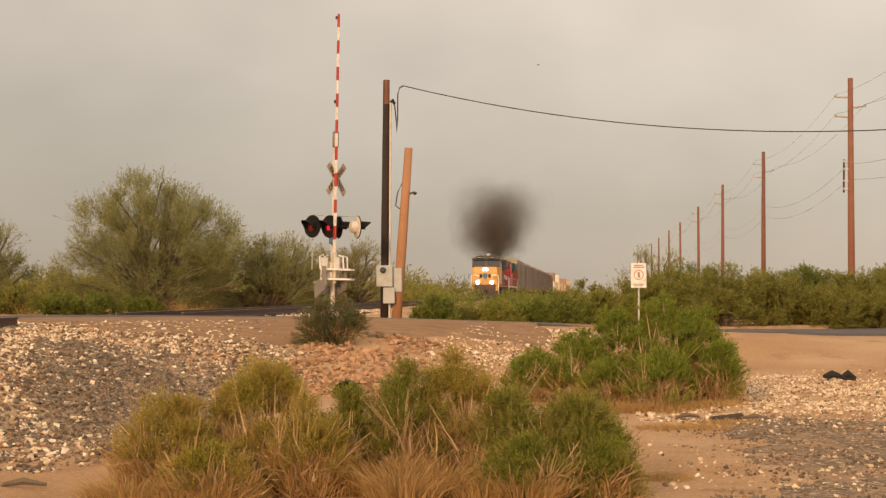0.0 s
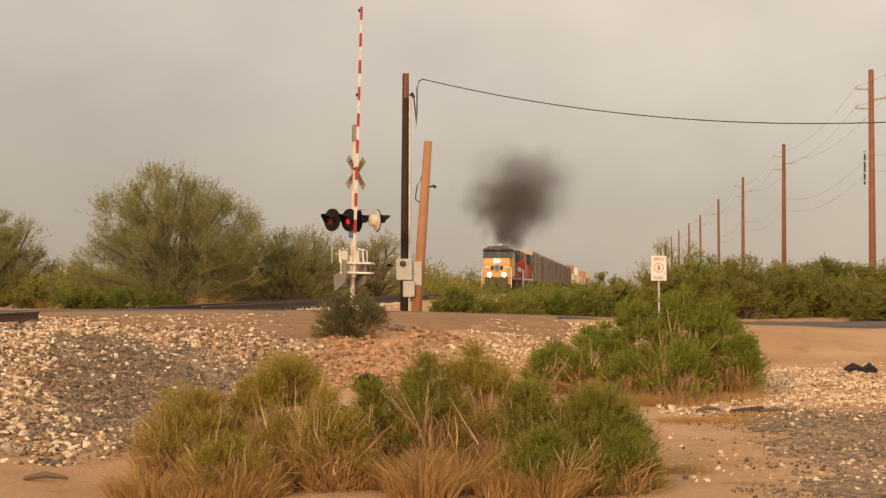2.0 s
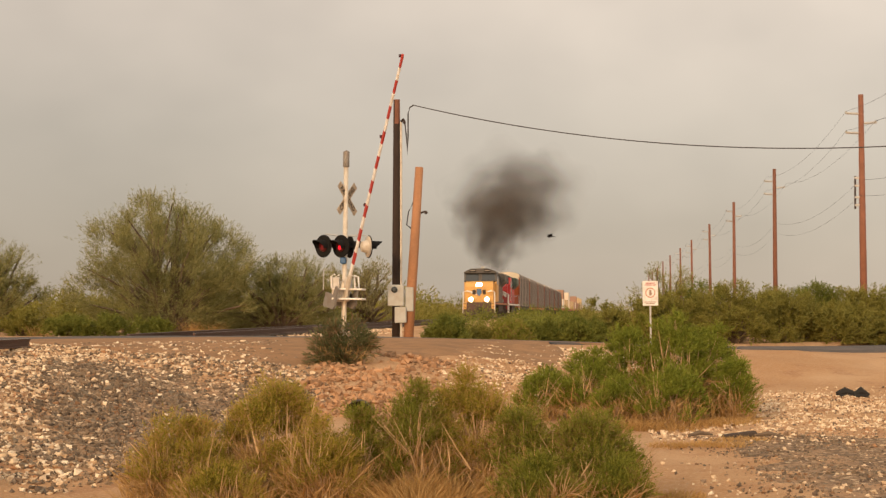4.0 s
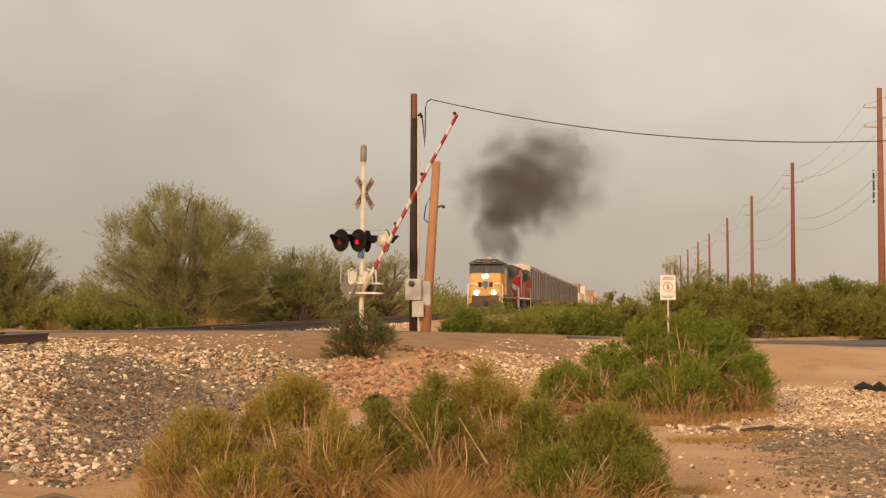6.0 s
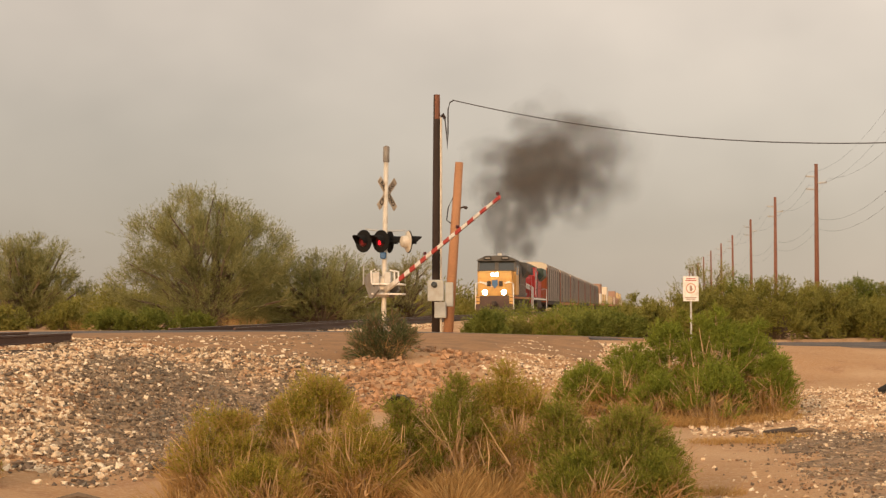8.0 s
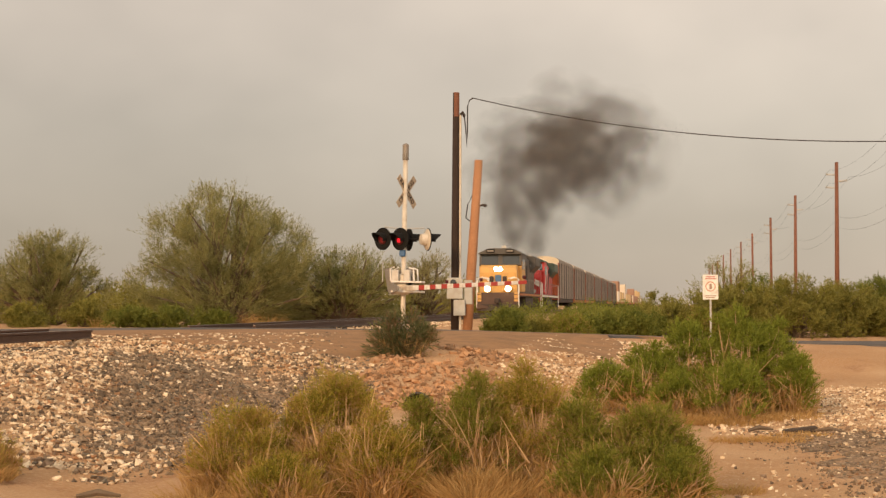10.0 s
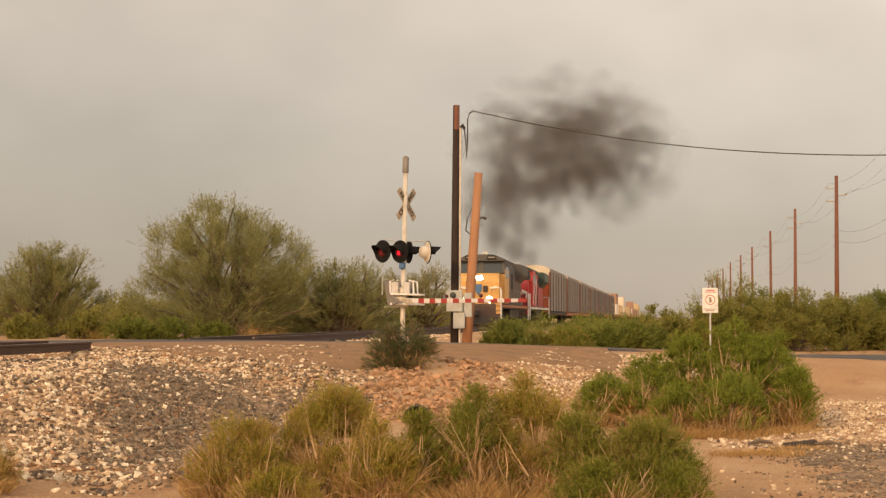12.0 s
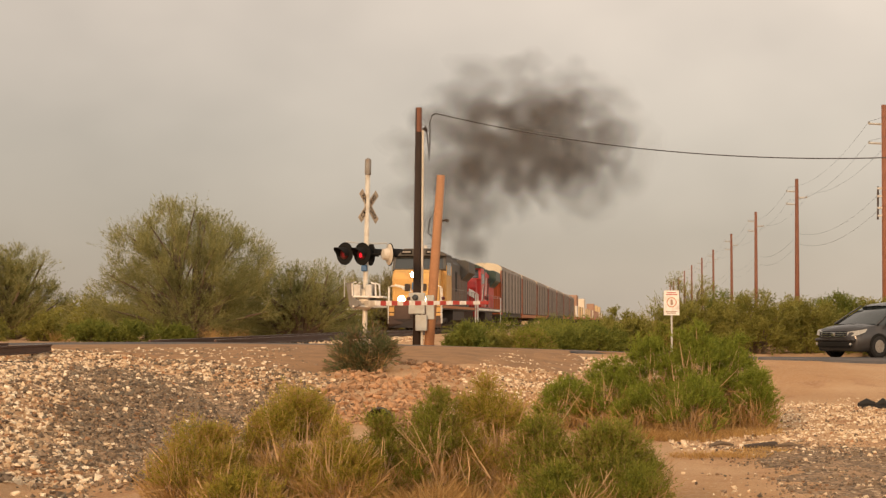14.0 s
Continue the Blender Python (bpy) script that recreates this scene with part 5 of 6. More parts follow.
def broom(label, x, y, w, h, mat, seed, heads=16, size=0.17, shoots=46, per=15, blade=(0.05, 0.0062), group="", bare=45, straw=900, low=0.42, depth=0.8):
    """A desert broom: pale stems fork from the root to brushy heads of fine upright shoots, with gaps, dead twigs and straw between them."""
    rnd = np.random.RandomState(seed)
    th = empty("broom_shrub", pose(x, y, float(ground_z(x, y)) - 0.03), label, "shrub", group)
    # heads sit on an uneven dome, the lower ones in front and at the sides
    az = np.arange(heads) * 2.39996 + rnd.rand() * 6 + 0.5 * rnd.normal(size=heads)
    q = (np.arange(heads) + 0.5) / heads
    rad = np.sqrt(q) * (0.85 + 0.2 * rnd.rand(heads))
    hs = size * rnd.uniform(0.7, 1.3, heads)
    top = h * (1 - (1 - low) * rad ** 2.2) * rnd.uniform(0.84, 1.0, heads)
    C = np.stack([rad * np.cos(az) * (w / 2 - size * 0.6), rad * np.sin(az) * (w / 2 - size * 0.6) * depth, top - hs * 0.9], -1)
    C[:, 2] = np.maximum(C[:, 2], 0.14 * h)
    A = unit(np.stack([C[:, 0] / w * 1.3, C[:, 1] / w * 1.3, np.ones(heads)], -1) + rnd.normal(size=(heads, 3)) * 0.12)
    foot = C - A * (hs * 0.9)[:, None]
    i = np.repeat(np.arange(heads), shoots)
    D = unit(A[i] + rnd.normal(size=(len(i), 3)) * np.array([0.62, 0.62, 0.34]))
    L = hs[i] * 1.75 * (0.62 + 0.42 * rnd.rand(len(i)))
    start = foot[i] + rnd.normal(size=(len(i), 3)) * (hs[i] * 0.12)[:, None]
    j = np.repeat(np.arange(len(i)), per)
    t = 0.25 + 0.75 * rnd.rand(len(j)) ** 0.75
    P = start[j] + D[j] * (L[j] * t)[:, None] + rnd.normal(size=(len(j), 3)) * 0.05 * size
    P[:, 2] = np.maximum(P[:, 2], 0.02)
    d = unit(D[j] + rnd.normal(size=(len(j), 3)) * 0.48)
    Q = strands_of(P, d, blade[0] * rnd.uniform(0.6, 1.5, len(j)), np.full(len(j), blade[1]), rnd)
    part("foliage", tris_mesh("foliage", Q, mat), mat, th)
    # a stem to each head
    root = np.stack([C[:, 0] * 0.18, C[:, 1] * 0.18, np.zeros(heads)], -1) + rnd.normal(size=(heads, 3)) * np.array([0.04, 0.04, 0])
    mid = root * 0.5 + foot * 0.5 + rnd.normal(size=(heads, 3)) * 0.05 * h
    part("branchwork", twig_mesh(root, mid, C, 0.009 * (0.5 + h * 0.5)), M_TWIG, th, "pale woody stems")
    # dead forked twigs, mostly low and outward
    if bare:
        a2 = rnd.rand(bare) * 6.2832
        r1, r2 = rnd.rand(bare) * 0.25 * w, (0.3 + 0.7 * rnd.rand(bare)) * 0.5 * w
        T0 = np.stack([r1 * np.cos(a2), r1 * np.sin(a2) * depth, np.zeros(bare)], -1)
        T2 = np.stack([r2 * np.cos(a2), r2 * np.sin(a2) * depth, h * rnd.uniform(0.15, 0.72, bare)], -1) + rnd.normal(size=(bare, 3)) * 0.05
        T1 = T0 * 0.5 + T2 * 0.5 + rnd.normal(size=(bare, 3)) * 0.06 * h
        T1[:, 2] = np.maximum(T1[:, 2], 0.04)
        k = np.repeat(np.arange(bare), 2)
        F0 = T1[k]
        F2 = T2[k] + rnd.normal(size=(len(k), 3)) * 0.09 * h
        part("dead_wood", twig_mesh(np.concatenate([T0, F0]), np.concatenate([T1, (F0 + F2) / 2 + rnd.normal(size=F0.shape) * 0.015]), np.concatenate([T2, F2]), 0.0042 + 0.0022 * h), M_TWIG, th, "bare straw-coloured dead twigs")
    if straw:
        a3 = rnd.rand(straw) * 6.2832
        r3 = 0.5 * w * rnd.rand(straw) ** 0.55 * 0.92
        B = np.stack([r3 * np.cos(a3), r3 * np.sin(a3) * depth, 0.02 + 0.38 * h * rnd.rand(straw) ** 1.5], -1)
        D = unit(np.stack([np.cos(a3) * 0.5, np.sin(a3) * 0.5, 0.9 * np.ones(straw)], -1) + rnd.normal(size=(straw, 3)) * 0.42)
        part("dry_growth", tris_mesh("dry_growth", strands_of(B, D, h * rnd.uniform(0.08, 0.34, straw), np.full(straw, blade[1] * 1.15), rnd), M_DRYGRASS), M_DRYGRASS, th, "straw-coloured dry shoots")
    return th


def grass_tuft(x, y, w, h, seed, n=900, mat=None, label="dry straw-coloured grass tuft", lean=(0, 0)):
    rnd = np.random.RandomState(seed)
    gz = float(ground_z(x, y))
    th = empty("grass_tuft", pose(x, y, gz), label, "grass", "dry grass tufts")
    az, r = rnd.rand(n) * 2 * np.pi, rnd.rand(n) ** 0.6 * w * 0.5
    B = np.stack([r * np.cos(az), r * np.sin(az), np.zeros(n)], -1)
    D = np.stack([np.cos(az) * 0.6 * rnd.rand(n) + lean[0], np.sin(az) * 0.6 * rnd.rand(n) + lean[1], np.ones(n)], -1) + rnd.normal(size=(n, 3)) * 0.20
    D /= np.linalg.norm(D, axis=1, keepdims=True)
    L = h * rnd.uniform(0.35, 1.0, n)
    side = np.cross(D, rnd.normal(size=(n, 3)))
    side /= np.linalg.norm(side, axis=1, keepdims=True)
    w0 = side * 0.004
    mid = B + D * (L * 0.55)[:, None]
    outv = np.stack([np.cos(az), np.sin(az), -0.3 * np.ones(n)], -1)
    tip = mid + D * (L * 0.35)[:, None] + outv * (L * 0.22)[:, None]
    Q = np.concatenate([np.stack([B - w0, B + w0, mid + w0 * 0.8, mid - w0 * 0.8], 1), np.stack([mid - w0 * 0.8, mid + w0 * 0.8, tip + w0 * 0.2, tip - w0 * 0.2], 1)])
    part("straw", quads_mesh("straw", Q, mat or M_DRYGRASS), mat or M_DRYGRASS, th)
    return th


def tree(name, label, x, y, w, h, mat, seed, count=150, strands=26, per=13, reach=1.25, blade=(0.17, 0.030), z=0.0, trunk=0.13, skew=0.0, flare=0.34, depth=0.9, stiff=0.4, peak=0.0):
    """A many-stemmed desert tree: tapered limbs that fork towards feathery tufts, with gaps and an uneven outline."""
    rnd = np.random.RandomState(seed)
    th = empty(name, pose(x, y, z - 0.1), label, "tree")
    C, Q = tufts(w, h, depth, count, strands, per, reach, blade, rnd, low=0.10, flare=flare, lumpy=0.26, skew=skew, stiff=stiff, floor=-0.8, core=0.40, peak=peak)
    part("trunk", limbs_to(C, rnd, trunk, 90), M_BARK, th, "several grey-brown limbs from the root")
    part("crown", tris_mesh("crown", Q, mat), mat, th, "feathery uneven crown")
    return th


def brush_belt(name, label, spots, mat, seed, per=900):
    """Far scrub as one belt of many leafy clumps."""
    rnd = np.random.RandomState(seed)
    Qs = []
    for x, y, w, h in spots:
        S = stem_curves(40, w, h, rnd)
        S += np.array([x, y, float(ground_z(x, y)) - 0.05])
        P, D = along(S, per, rnd, 0.05, 1.0, 0.7)
        P += rnd.normal(size=P.shape) * 0.10 * h
        D = D + rnd.normal(size=D.shape) * 0.6
        D /= np.linalg.norm(D, axis=1, keepdims=True)
        k = h / 1.6
        Qs.append(strands_of(P, D, rnd.uniform(0.12, 0.30, per) * k, np.full(per, 0.055 * k), rnd))
    ob = new(name, tris_mesh(name, np.concatenate(Qs), mat))
    tagged(ob, label, "scrub", kind="stuff")


def build_plants():
    F = "foreground broom shrubs"
    # big shrubs in the yard
    fore = (("low yellow-green desert broom full of dead twigs", -3.52, 13.6, 1.05, 0.98, L_BROOM, 15, 70, 2200),
            ("yellow-green desert broom with a fresh green crown", -2.80, 13.95, 1.15, 1.22, L_BROOM, 20, 45, 1500),
            ("straw-coloured desert broom with thin green heads", -2.30, 13.55, 0.85, 0.86, L_BROOM, 12, 60, 2000),
            ("low straw-coloured broom at the front of the group", -3.05, 13.15, 0.95, 0.60, L_BROOM, 9, 75, 2600),
            ("small dark green broom between larger ones", -2.02, 13.9, 0.62, 0.92, L_BROOM_G, 10, 20, 600),
            ("green desert broom with straw-coloured stems", -1.60, 14.0, 0.85, 1.08, L_BROOM_G, 13, 40, 1100),
            ("tall open broom shrub with long straw-coloured stems", -1.12, 14.25, 0.98, 1.22, L_BROOM, 15, 60, 1400),
            ("green desert broom in the middle of the group", -0.66, 13.95, 0.85, 0.95, L_BROOM_G, 14, 40, 900),
            ("rounded fresh green desert broom", -0.12, 13.9, 1.10, 0.94, L_BROOM_G, 24, 30, 900),
            ("low green desert broom with dead twigs at its foot", -0.50, 13.35, 1.00, 0.60, L_BROOM_G, 13, 60, 1500),
            ("low fresh green broom at the edge of the group", 0.10, 13.5, 0.70, 0.58, L_BROOM_G, 10, 30, 700))
    for i, (label, x, y, w, h, mat, heads, bare, straw) in enumerate(fore):
        broom(label, x - 0.03, y, w, 1.06 * h, mat, 110 + i, int(heads * 1.5), 0.15, 60, 15, (0.034, 0.0062), F, bare, straw)
    G = "middle broom shrubs"
    middle = (("low green desert broom on the bank foot", -0.92, 25.4, 1.05, 0.80, 15), ("green desert broom beside the tall one", -0.25, 25.2, 1.15, 1.02, 17),
              ("tall green desert broom with dry lower stems", 0.36, 25.4, 1.15, 1.36, 20), ("tallest green desert broom of the middle group", 1.02, 25.2, 1.30, 1.50, 24),
              ("green desert broom leaning over the gravel", 1.62, 25.6, 1.15, 1.32, 20), ("green desert broom at the edge of the gravel", 1.88, 25.0, 0.75, 0.95, 13),
              ("low green desert broom with brown dead twigs", 0.95, 24.4, 1.30, 0.85, 15), ("low bushy green desert broom", 0.15, 24.5, 1.00, 0.72, 12))
    for i, (label, x, y, w, h, heads) in enumerate(middle):
        broom(label, x, y, w * 1.05, 1.2 * h, L_BROOM_M, 150 + i, int(heads * 1.8), 0.165, 36, 14, (0.038, 0.0105), G, 22, 450, 0.36)
    broom("low yellow-green broom at the bank foot with brown dead twigs", -6.3, 14.7, 0.75, 0.52, L_BROOM, 130, 14, 0.14, 50, 14, (0.034, 0.0062), "", 60, 1800)
    shrub("dark_shrub", "dark blue-green shrub on the road bank", -4.95, 31.3, 1.22, 0.90, L_BLUE, 31, 30, 30, 11, 0.40, (0.10, 0.012), 0.9, "", None, 300, flare=0.55, full=True)
    # shrubs behind the road
    H = "shrubs behind the road"
    row = ((-4.9, 52.2, 1.5, 0.95), (-3.9, 54.0, 1.6, 0.75), (-3.0, 53.2, 1.5, 0.8), (-1.9, 55.0, 1.5, 0.9), (-0.9, 54.6, 1.7, 1.0), (0.2, 57.5, 2.8, 1.85), (1.3, 56.2, 2.0, 1.15), (-2.6, 57, 1.6, 0.8), (-5.4, 56, 1.6, 0.8), (-0.4, 58, 2.2, 1.25))
    for i, (x, y, w, h) in enumerate(row):
        shrub("roadside_shrub", "low green shrub behind the road", x, y, w, h, (L_MID, L_OLIVE, L_BROOM_G, L_MID)[i % 4], 40 + i, 34, 30, 13, 0.40, (0.085, 0.026), 1.0, H, flare=0.55, full=True, stiff=0.8)
    big = ((2.6, 58.5, 3.0, 2.0), (4.4, 58.0, 3.2, 2.15), (6.1, 59.5, 3.2, 2.1), (7.6, 61.5, 2.8, 2.15), (9.4, 61.5, 3.0, 2.3), (11.2, 62.5, 3.4, 2.3), (13.4, 63.5, 3.6, 2.3), (3.6, 63.0, 3.0, 2.2), (8.2, 59.8, 2.4, 1.5), (10.2, 60.5, 2.6, 1.5))
    for i, (x, y, w, h) in enumerate(big):
        shrub("tall_shrub", "tall dense olive-green shrub behind the road", x, y, w, h, (L_OLIVE, L_OLIVE, L_OLIVE, L_MID)[i % 4], 60 + i, 80, 28, 16, 0.55, (0.085, 0.022), 1.0, "tall " + H, None, 0, flare=0.55, full=True, stiff=0.85)
    # trees
    tree("palo_verde_tree", "large rounded grey-green palo verde tree", -21.5, 80.0, 9.9, 6.8, L_TREE, 5, 330, 28, 16, 1.25, (0.14, 0.021), peak=0.28)
    tree("palo_verde_tree", "low spreading grey-green tree beside the large one", -16.6, 84.0, 6.4, 3.9, L_TREE, 6, 130, 26, 18, 1.1, (0.14, 0.022))
    tree("mesquite_tree", "pale thin-leaved desert tree", -14.6, 99.0, 5.4, 4.4, L_PALE, 7, 55, 22, 10, 1.1)
    tree("palo_verde_tree", "grey-green tree near the signal house", -31.6, 82.0, 6.4, 4.9, L_TREE, 8, 150, 26, 18, 1.1, (0.14, 0.022))
    tree("mesquite_tree", "sparse grey tree behind the shrubs", 3.2, 88.0, 3.8, 3.9, L_OLIVE, 9, 64, 18, 9, 0.75, (0.10, 0.024), z=-0.35, trunk=0.06)
    for i, (x, y, w, h) in enumerate(((-24.6, 74.0, 2.2, 0.95), (-22.6, 74.6, 3.0, 1.1), (-20.7, 75.0, 1.6, 0.85), (-27.5, 76, 2.4, 1.3), (-29.8, 75, 2.4, 1.2))):
        shrub("low_shrub", "low bright green shrub under the tree", x, y, w, h, L_MID if i < 3 else L_OLIVE, 80 + i, 36, 28, 12, 0.5, (0.12, 0.034), 1.0, "shrubs under the tree", flare=0.55, full=True, stiff=0.8)
    # far belts
    r = random.Random(17)
    spots = [(x + r.uniform(-1, 1), r.uniform(88, 100), r.uniform(3, 5), r.uniform(1.3, 2.4)) for x in np.arange(-46, -15, 1.5)]
    brush_belt("scrub_near_tree", "olive desert scrub around the trees", spots, L_OLIVE, 91, 2200)
    spots = [(r.uniform(-75, -16), r.uniform(130, 210), r.uniform(4, 8), r.uniform(1.8, 3.4)) for k in range(70)]
    spots += [(r.uniform(-20, -14.8), r.uniform(105, 180), r.uniform(2, 3.5), r.uniform(0.9, 1.6)) for k in range(30)]
    brush_belt("far_scrub", "dark far desert scrub", spots, L_OLIVE, 92, 900)
    spots = [(r.uniform(-8.5, 12), r.uniform(70, 170), r.uniform(2.5, 4), r.uniform(0.8, 1.4)) for k in range(70)]
    spots += [(r.uniform(10, 60), r.uniform(75, 200), r.uniform(4, 6), r.uniform(1.5, 2.4)) for k in range(50)]
    brush_belt("scrub_by_the_line", "green scrub along the railway", spots, L_MID, 93, 800)
    spots = [(r.uniform(-400, 300), r.uniform(400, 900), r.uniform(10, 25), r.uniform(3, 6)) for k in range(260)]
    brush_belt("distant_scrub", "distant dark scrub at the horizon", spots, L_OLIVE, 94, 240)
    # dry grass
    k = 0
    g = random.Random(4)
    for x, y, w, h in ((-3.75, 13.0, 0.6, 0.30), (-3.0, 12.95, 0.5, 0.26), (-1.60, 13.5, 0.6, 0.52), (-1.25, 13.45, 0.55, 0.48), (-1.9, 13.6, 0.4, 0.40), (-0.55, 13.1, 0.5, 0.34),
                       (0.9, 23.9, 1.1, 0.20), (1.7, 24.2, 1.0, 0.16), (-0.85, 13.2, 0.5, 0.3), (0.35, 23.9, 0.9, 0.20), (0.5, 15.2, 0.8, 0.10), (-6.1, 14.3, 0.5, 0.18), (0.95, 20.7, 0.9, 0.09), (1.35, 20.3, 0.8, 0.07), (1.7, 21.2, 0.8, 0.08), (-1.5, 13.0, 0.55, 0.42), (-3.3, 12.9, 0.5, 0.24)):
        grass_tuft(x, y, w, h, 200 + k, 700, lean=(g.uniform(-0.3, 0.3), g.uniform(-0.2, 0.1)))
        k += 1
    for x, y, w, h in ((-18.6, 76.5, 1.6, 0.9), (-26.4, 75.5, 1.2, 0.8), (-19.4, 76.0, 0.9, 1.0)):
        grass_tuft(x, y, w, h, 200 + k, 220)
        k += 1


build_plants()
build_gravel()


# ---- litter ----
def litter():
    m = Mesh()
    m.tube([(-0.30, 0, 0.06), (-0.15, 0.05, 0.10), (0, 0.02, 0.07)], [0.05, 0.09, 0.05], 8)
    m.tube([(0.0, 0.0, 0.05), (0.14, 0.05, 0.11), (0.28, 0.0, 0.04)], [0.04, 0.09, 0.03], 8)
    m.box((0, 0.02, 0.03), (0.55, 0.16, 0.05), 0.02)
    tagged(part("tyre_scrap", m, M_RUBBER, at=pose(4.55, 31.2, float(ground_z(4.55, 31.2)))), "black torn tyre scrap lying on the gravel", "scrap")
    b = Mesh().box((0, 0, 0.05), (0.46, 0.12, 0.08), 0.02)
    tagged(part("timber_scrap", b, M_TIE, at=pose(1.75, 22.2, float(ground_z(1.75, 22.2)), 0, -6, 12)), "dark weathered timber scrap beside the shrub", "scrap")
    # open end of a buried drain pipe in the earth bank
    n, m = 22, Mesh()
    rings = ((0.0, 0.20), (0.0, 0.215), (0.45, 0.215), (0.45, 0.02), (0.44, 0.02), (0.44, 0.20))
    vs = [(r * math.cos(2 * math.pi * j / n), d, r * math.sin(2 * math.pi * j / n)) for d, r in rings for j in range(n)]
    m.add(vs, [(i * n + j, i * n + (j + 1) % n, ((i + 1) % 6) * n + (j + 1) % n, ((i + 1) % 6) * n + j) for i in range(6) for j in range(n)])
    tagged(part("drain_pipe", m, M_UNDER, at=pose(-3.87, 25.75, float(ground_z(-3.87, 25.75)) + 0.02, 0, 0, 6)), "open rusty end of a buried drain pipe", "pipe")
    for x, y, r in ((-4.3, 15.2, 40), (-4.9, 13.9, 10), (1.25, 22.5, 30), (2.1, 22.0, -20)):
        m = Mesh().tube([(-0.18, 0, 0.03), (0, 0.02, 0.06), (0.2, 0, 0.03)], [0.02, 0.035, 0.015], 6)
        tagged(part("driftwood", m, M_BARK, at=pose(x, y, float(ground_z(x, y)), 0, 0, r)), "dark piece of dead wood on the ground", "dead wood", "dead wood")


litter()


# ---- minivan ----
def minivan():
    """A grey minivan; front at x = 0 facing -x, wheels on z = 0, its length along +x."""
    th = empty("minivan", pose(20, 60, -0.4), "dark grey minivan driving towards the crossing", "car")
    L, W = 5.1, 1.98
    xs = [0.0, 0.05, 0.25, 0.6, 1.1, 1.5, 2.4, 3.6, 4.6, 5.0, 5.1]
    low = [0.26, 0.20, 0.18, 0.18, 0.18, 0.18, 0.18, 0.18, 0.22, 0.30, 0.40]
    belt = [0.62, 0.78, 0.90, 0.98, 1.04, 1.08, 1.12, 1.14, 1.16, 1.12, 1.0]
    half = [0.74, 0.84, 0.92, 0.97, 0.99, 0.99, 0.99, 0.99, 0.97, 0.92, 0.86]
    m = Mesh()
    ring = []
    for x, a, b, w in zip(xs, low, belt, half):
        q = [(-w * 0.92, a), (-w, a + 0.15), (-w, (a + b) / 2 + 0.05), (-w * 0.95, b - 0.04), (-w * 0.80, b), (0, b + 0.05), (w * 0.80, b), (w * 0.95, b - 0.04), (w, (a + b) / 2 + 0.05), (w, a + 0.15), (w * 0.92, a)]
        ring.append([(x + (0.10 if abs(u) > w * 0.9 and x < 0.3 else 0), u, v) for u, v in q])
    k = len(ring[0])
    m.add([p for r in ring for p in r], [(i * k + j, i * k + (j + 1) % k, (i + 1) * k + (j + 1) % k, (i + 1) * k + j) for i in range(len(ring) - 1) for j in range(k)]
          + [tuple(range(k))[::-1], tuple((len(ring) - 1) * k + j for j in range(k))])
    body = part("body", m, M_VAN, th, "dark grey metallic body", True)
    g = Mesh()
    gx = [0.98, 1.55, 2.05, 2.7, 4.2, 4.75, 5.02]
    gz = [1.05, 1.38, 1.62, 1.72, 1.72, 1.62, 1.14]
    gr = []
    for x, z in zip(gx, gz):
        t = (z - 1.04) / 0.7
        w0, w1 = 0.93, 0.93 - 0.25 * t
        gr.append([(x, -w0, 1.04), (x, -w1 - 0.02, z - 0.05), (x, -w1 * 0.85, z), (x, w1 * 0.85, z), (x, w1 + 0.02, z - 0.05), (x, w0, 1.04)])
    g.add([p for r in gr for p in r], [(i * 6 + j, i * 6 + j + 1, (i + 1) * 6 + j + 1, (i + 1) * 6 + j) for i in range(len(gr) - 1) for j in range(5)])
    part("glasshouse", g, M_GLASS_DARK, th, "dark tinted windows", True)
    rf = Mesh()
    rr = []
    for x, z in zip([1.98, 2.3, 2.7, 4.2, 4.7], [1.62, 1.70, 1.745, 1.745, 1.66]):
        rr.append([(x, -0.72, z - 0.06), (x, -0.60, z), (x, 0, z + 0.03), (x, 0.60, z), (x, 0.72, z - 0.06)])
    rf.add([p for r in rr for p in r], [(i * 5 + j, i * 5 + j + 1, (i + 1) * 5 + j + 1, (i + 1) * 5 + j) for i in range(len(rr) - 1) for j in range(4)])
    part("roof", rf, M_VAN, th, smooth=True)
    for s in (-1, 1):
        for pts in ([(0.98, s * 0.93, 1.05), (1.55, s * 0.83, 1.38), (2.02, s * 0.73, 1.64)], [(2.75, s * 0.93, 1.05), (2.85, s * 0.72, 1.68)], [(3.9, s * 0.93, 1.05), (3.9, s * 0.72, 1.68)]):
            part("pillar", Mesh().tube(pts, 0.024, 6), M_VAN, th)
    gl = part("grille", Mesh().box((0.03, 0, 0.72), (0.10, 1.05, 0.20), 0.03), M_BLACK, th, "black grille with chrome bars")
    for z in (0.66, 0.72, 0.78):
        part("chrome_bar", Mesh().box((-0.025, 0, z), (0.03, 1.06, 0.022), 0.006), M_CHROME, gl)
    part("emblem", Mesh().box((-0.045, 0, 0.72), (0.02, 0.14, 0.12), 0.02), M_CHROME, gl)
    part("bumper_intake", Mesh().box((0.02, 0, 0.40), (0.12, 1.4, 0.16), 0.03), M_BLACK, th)
    part("bumper", Mesh().box((0.06, 0, 0.55), (0.16, 1.72, 0.12), 0.05), M_VAN, th)
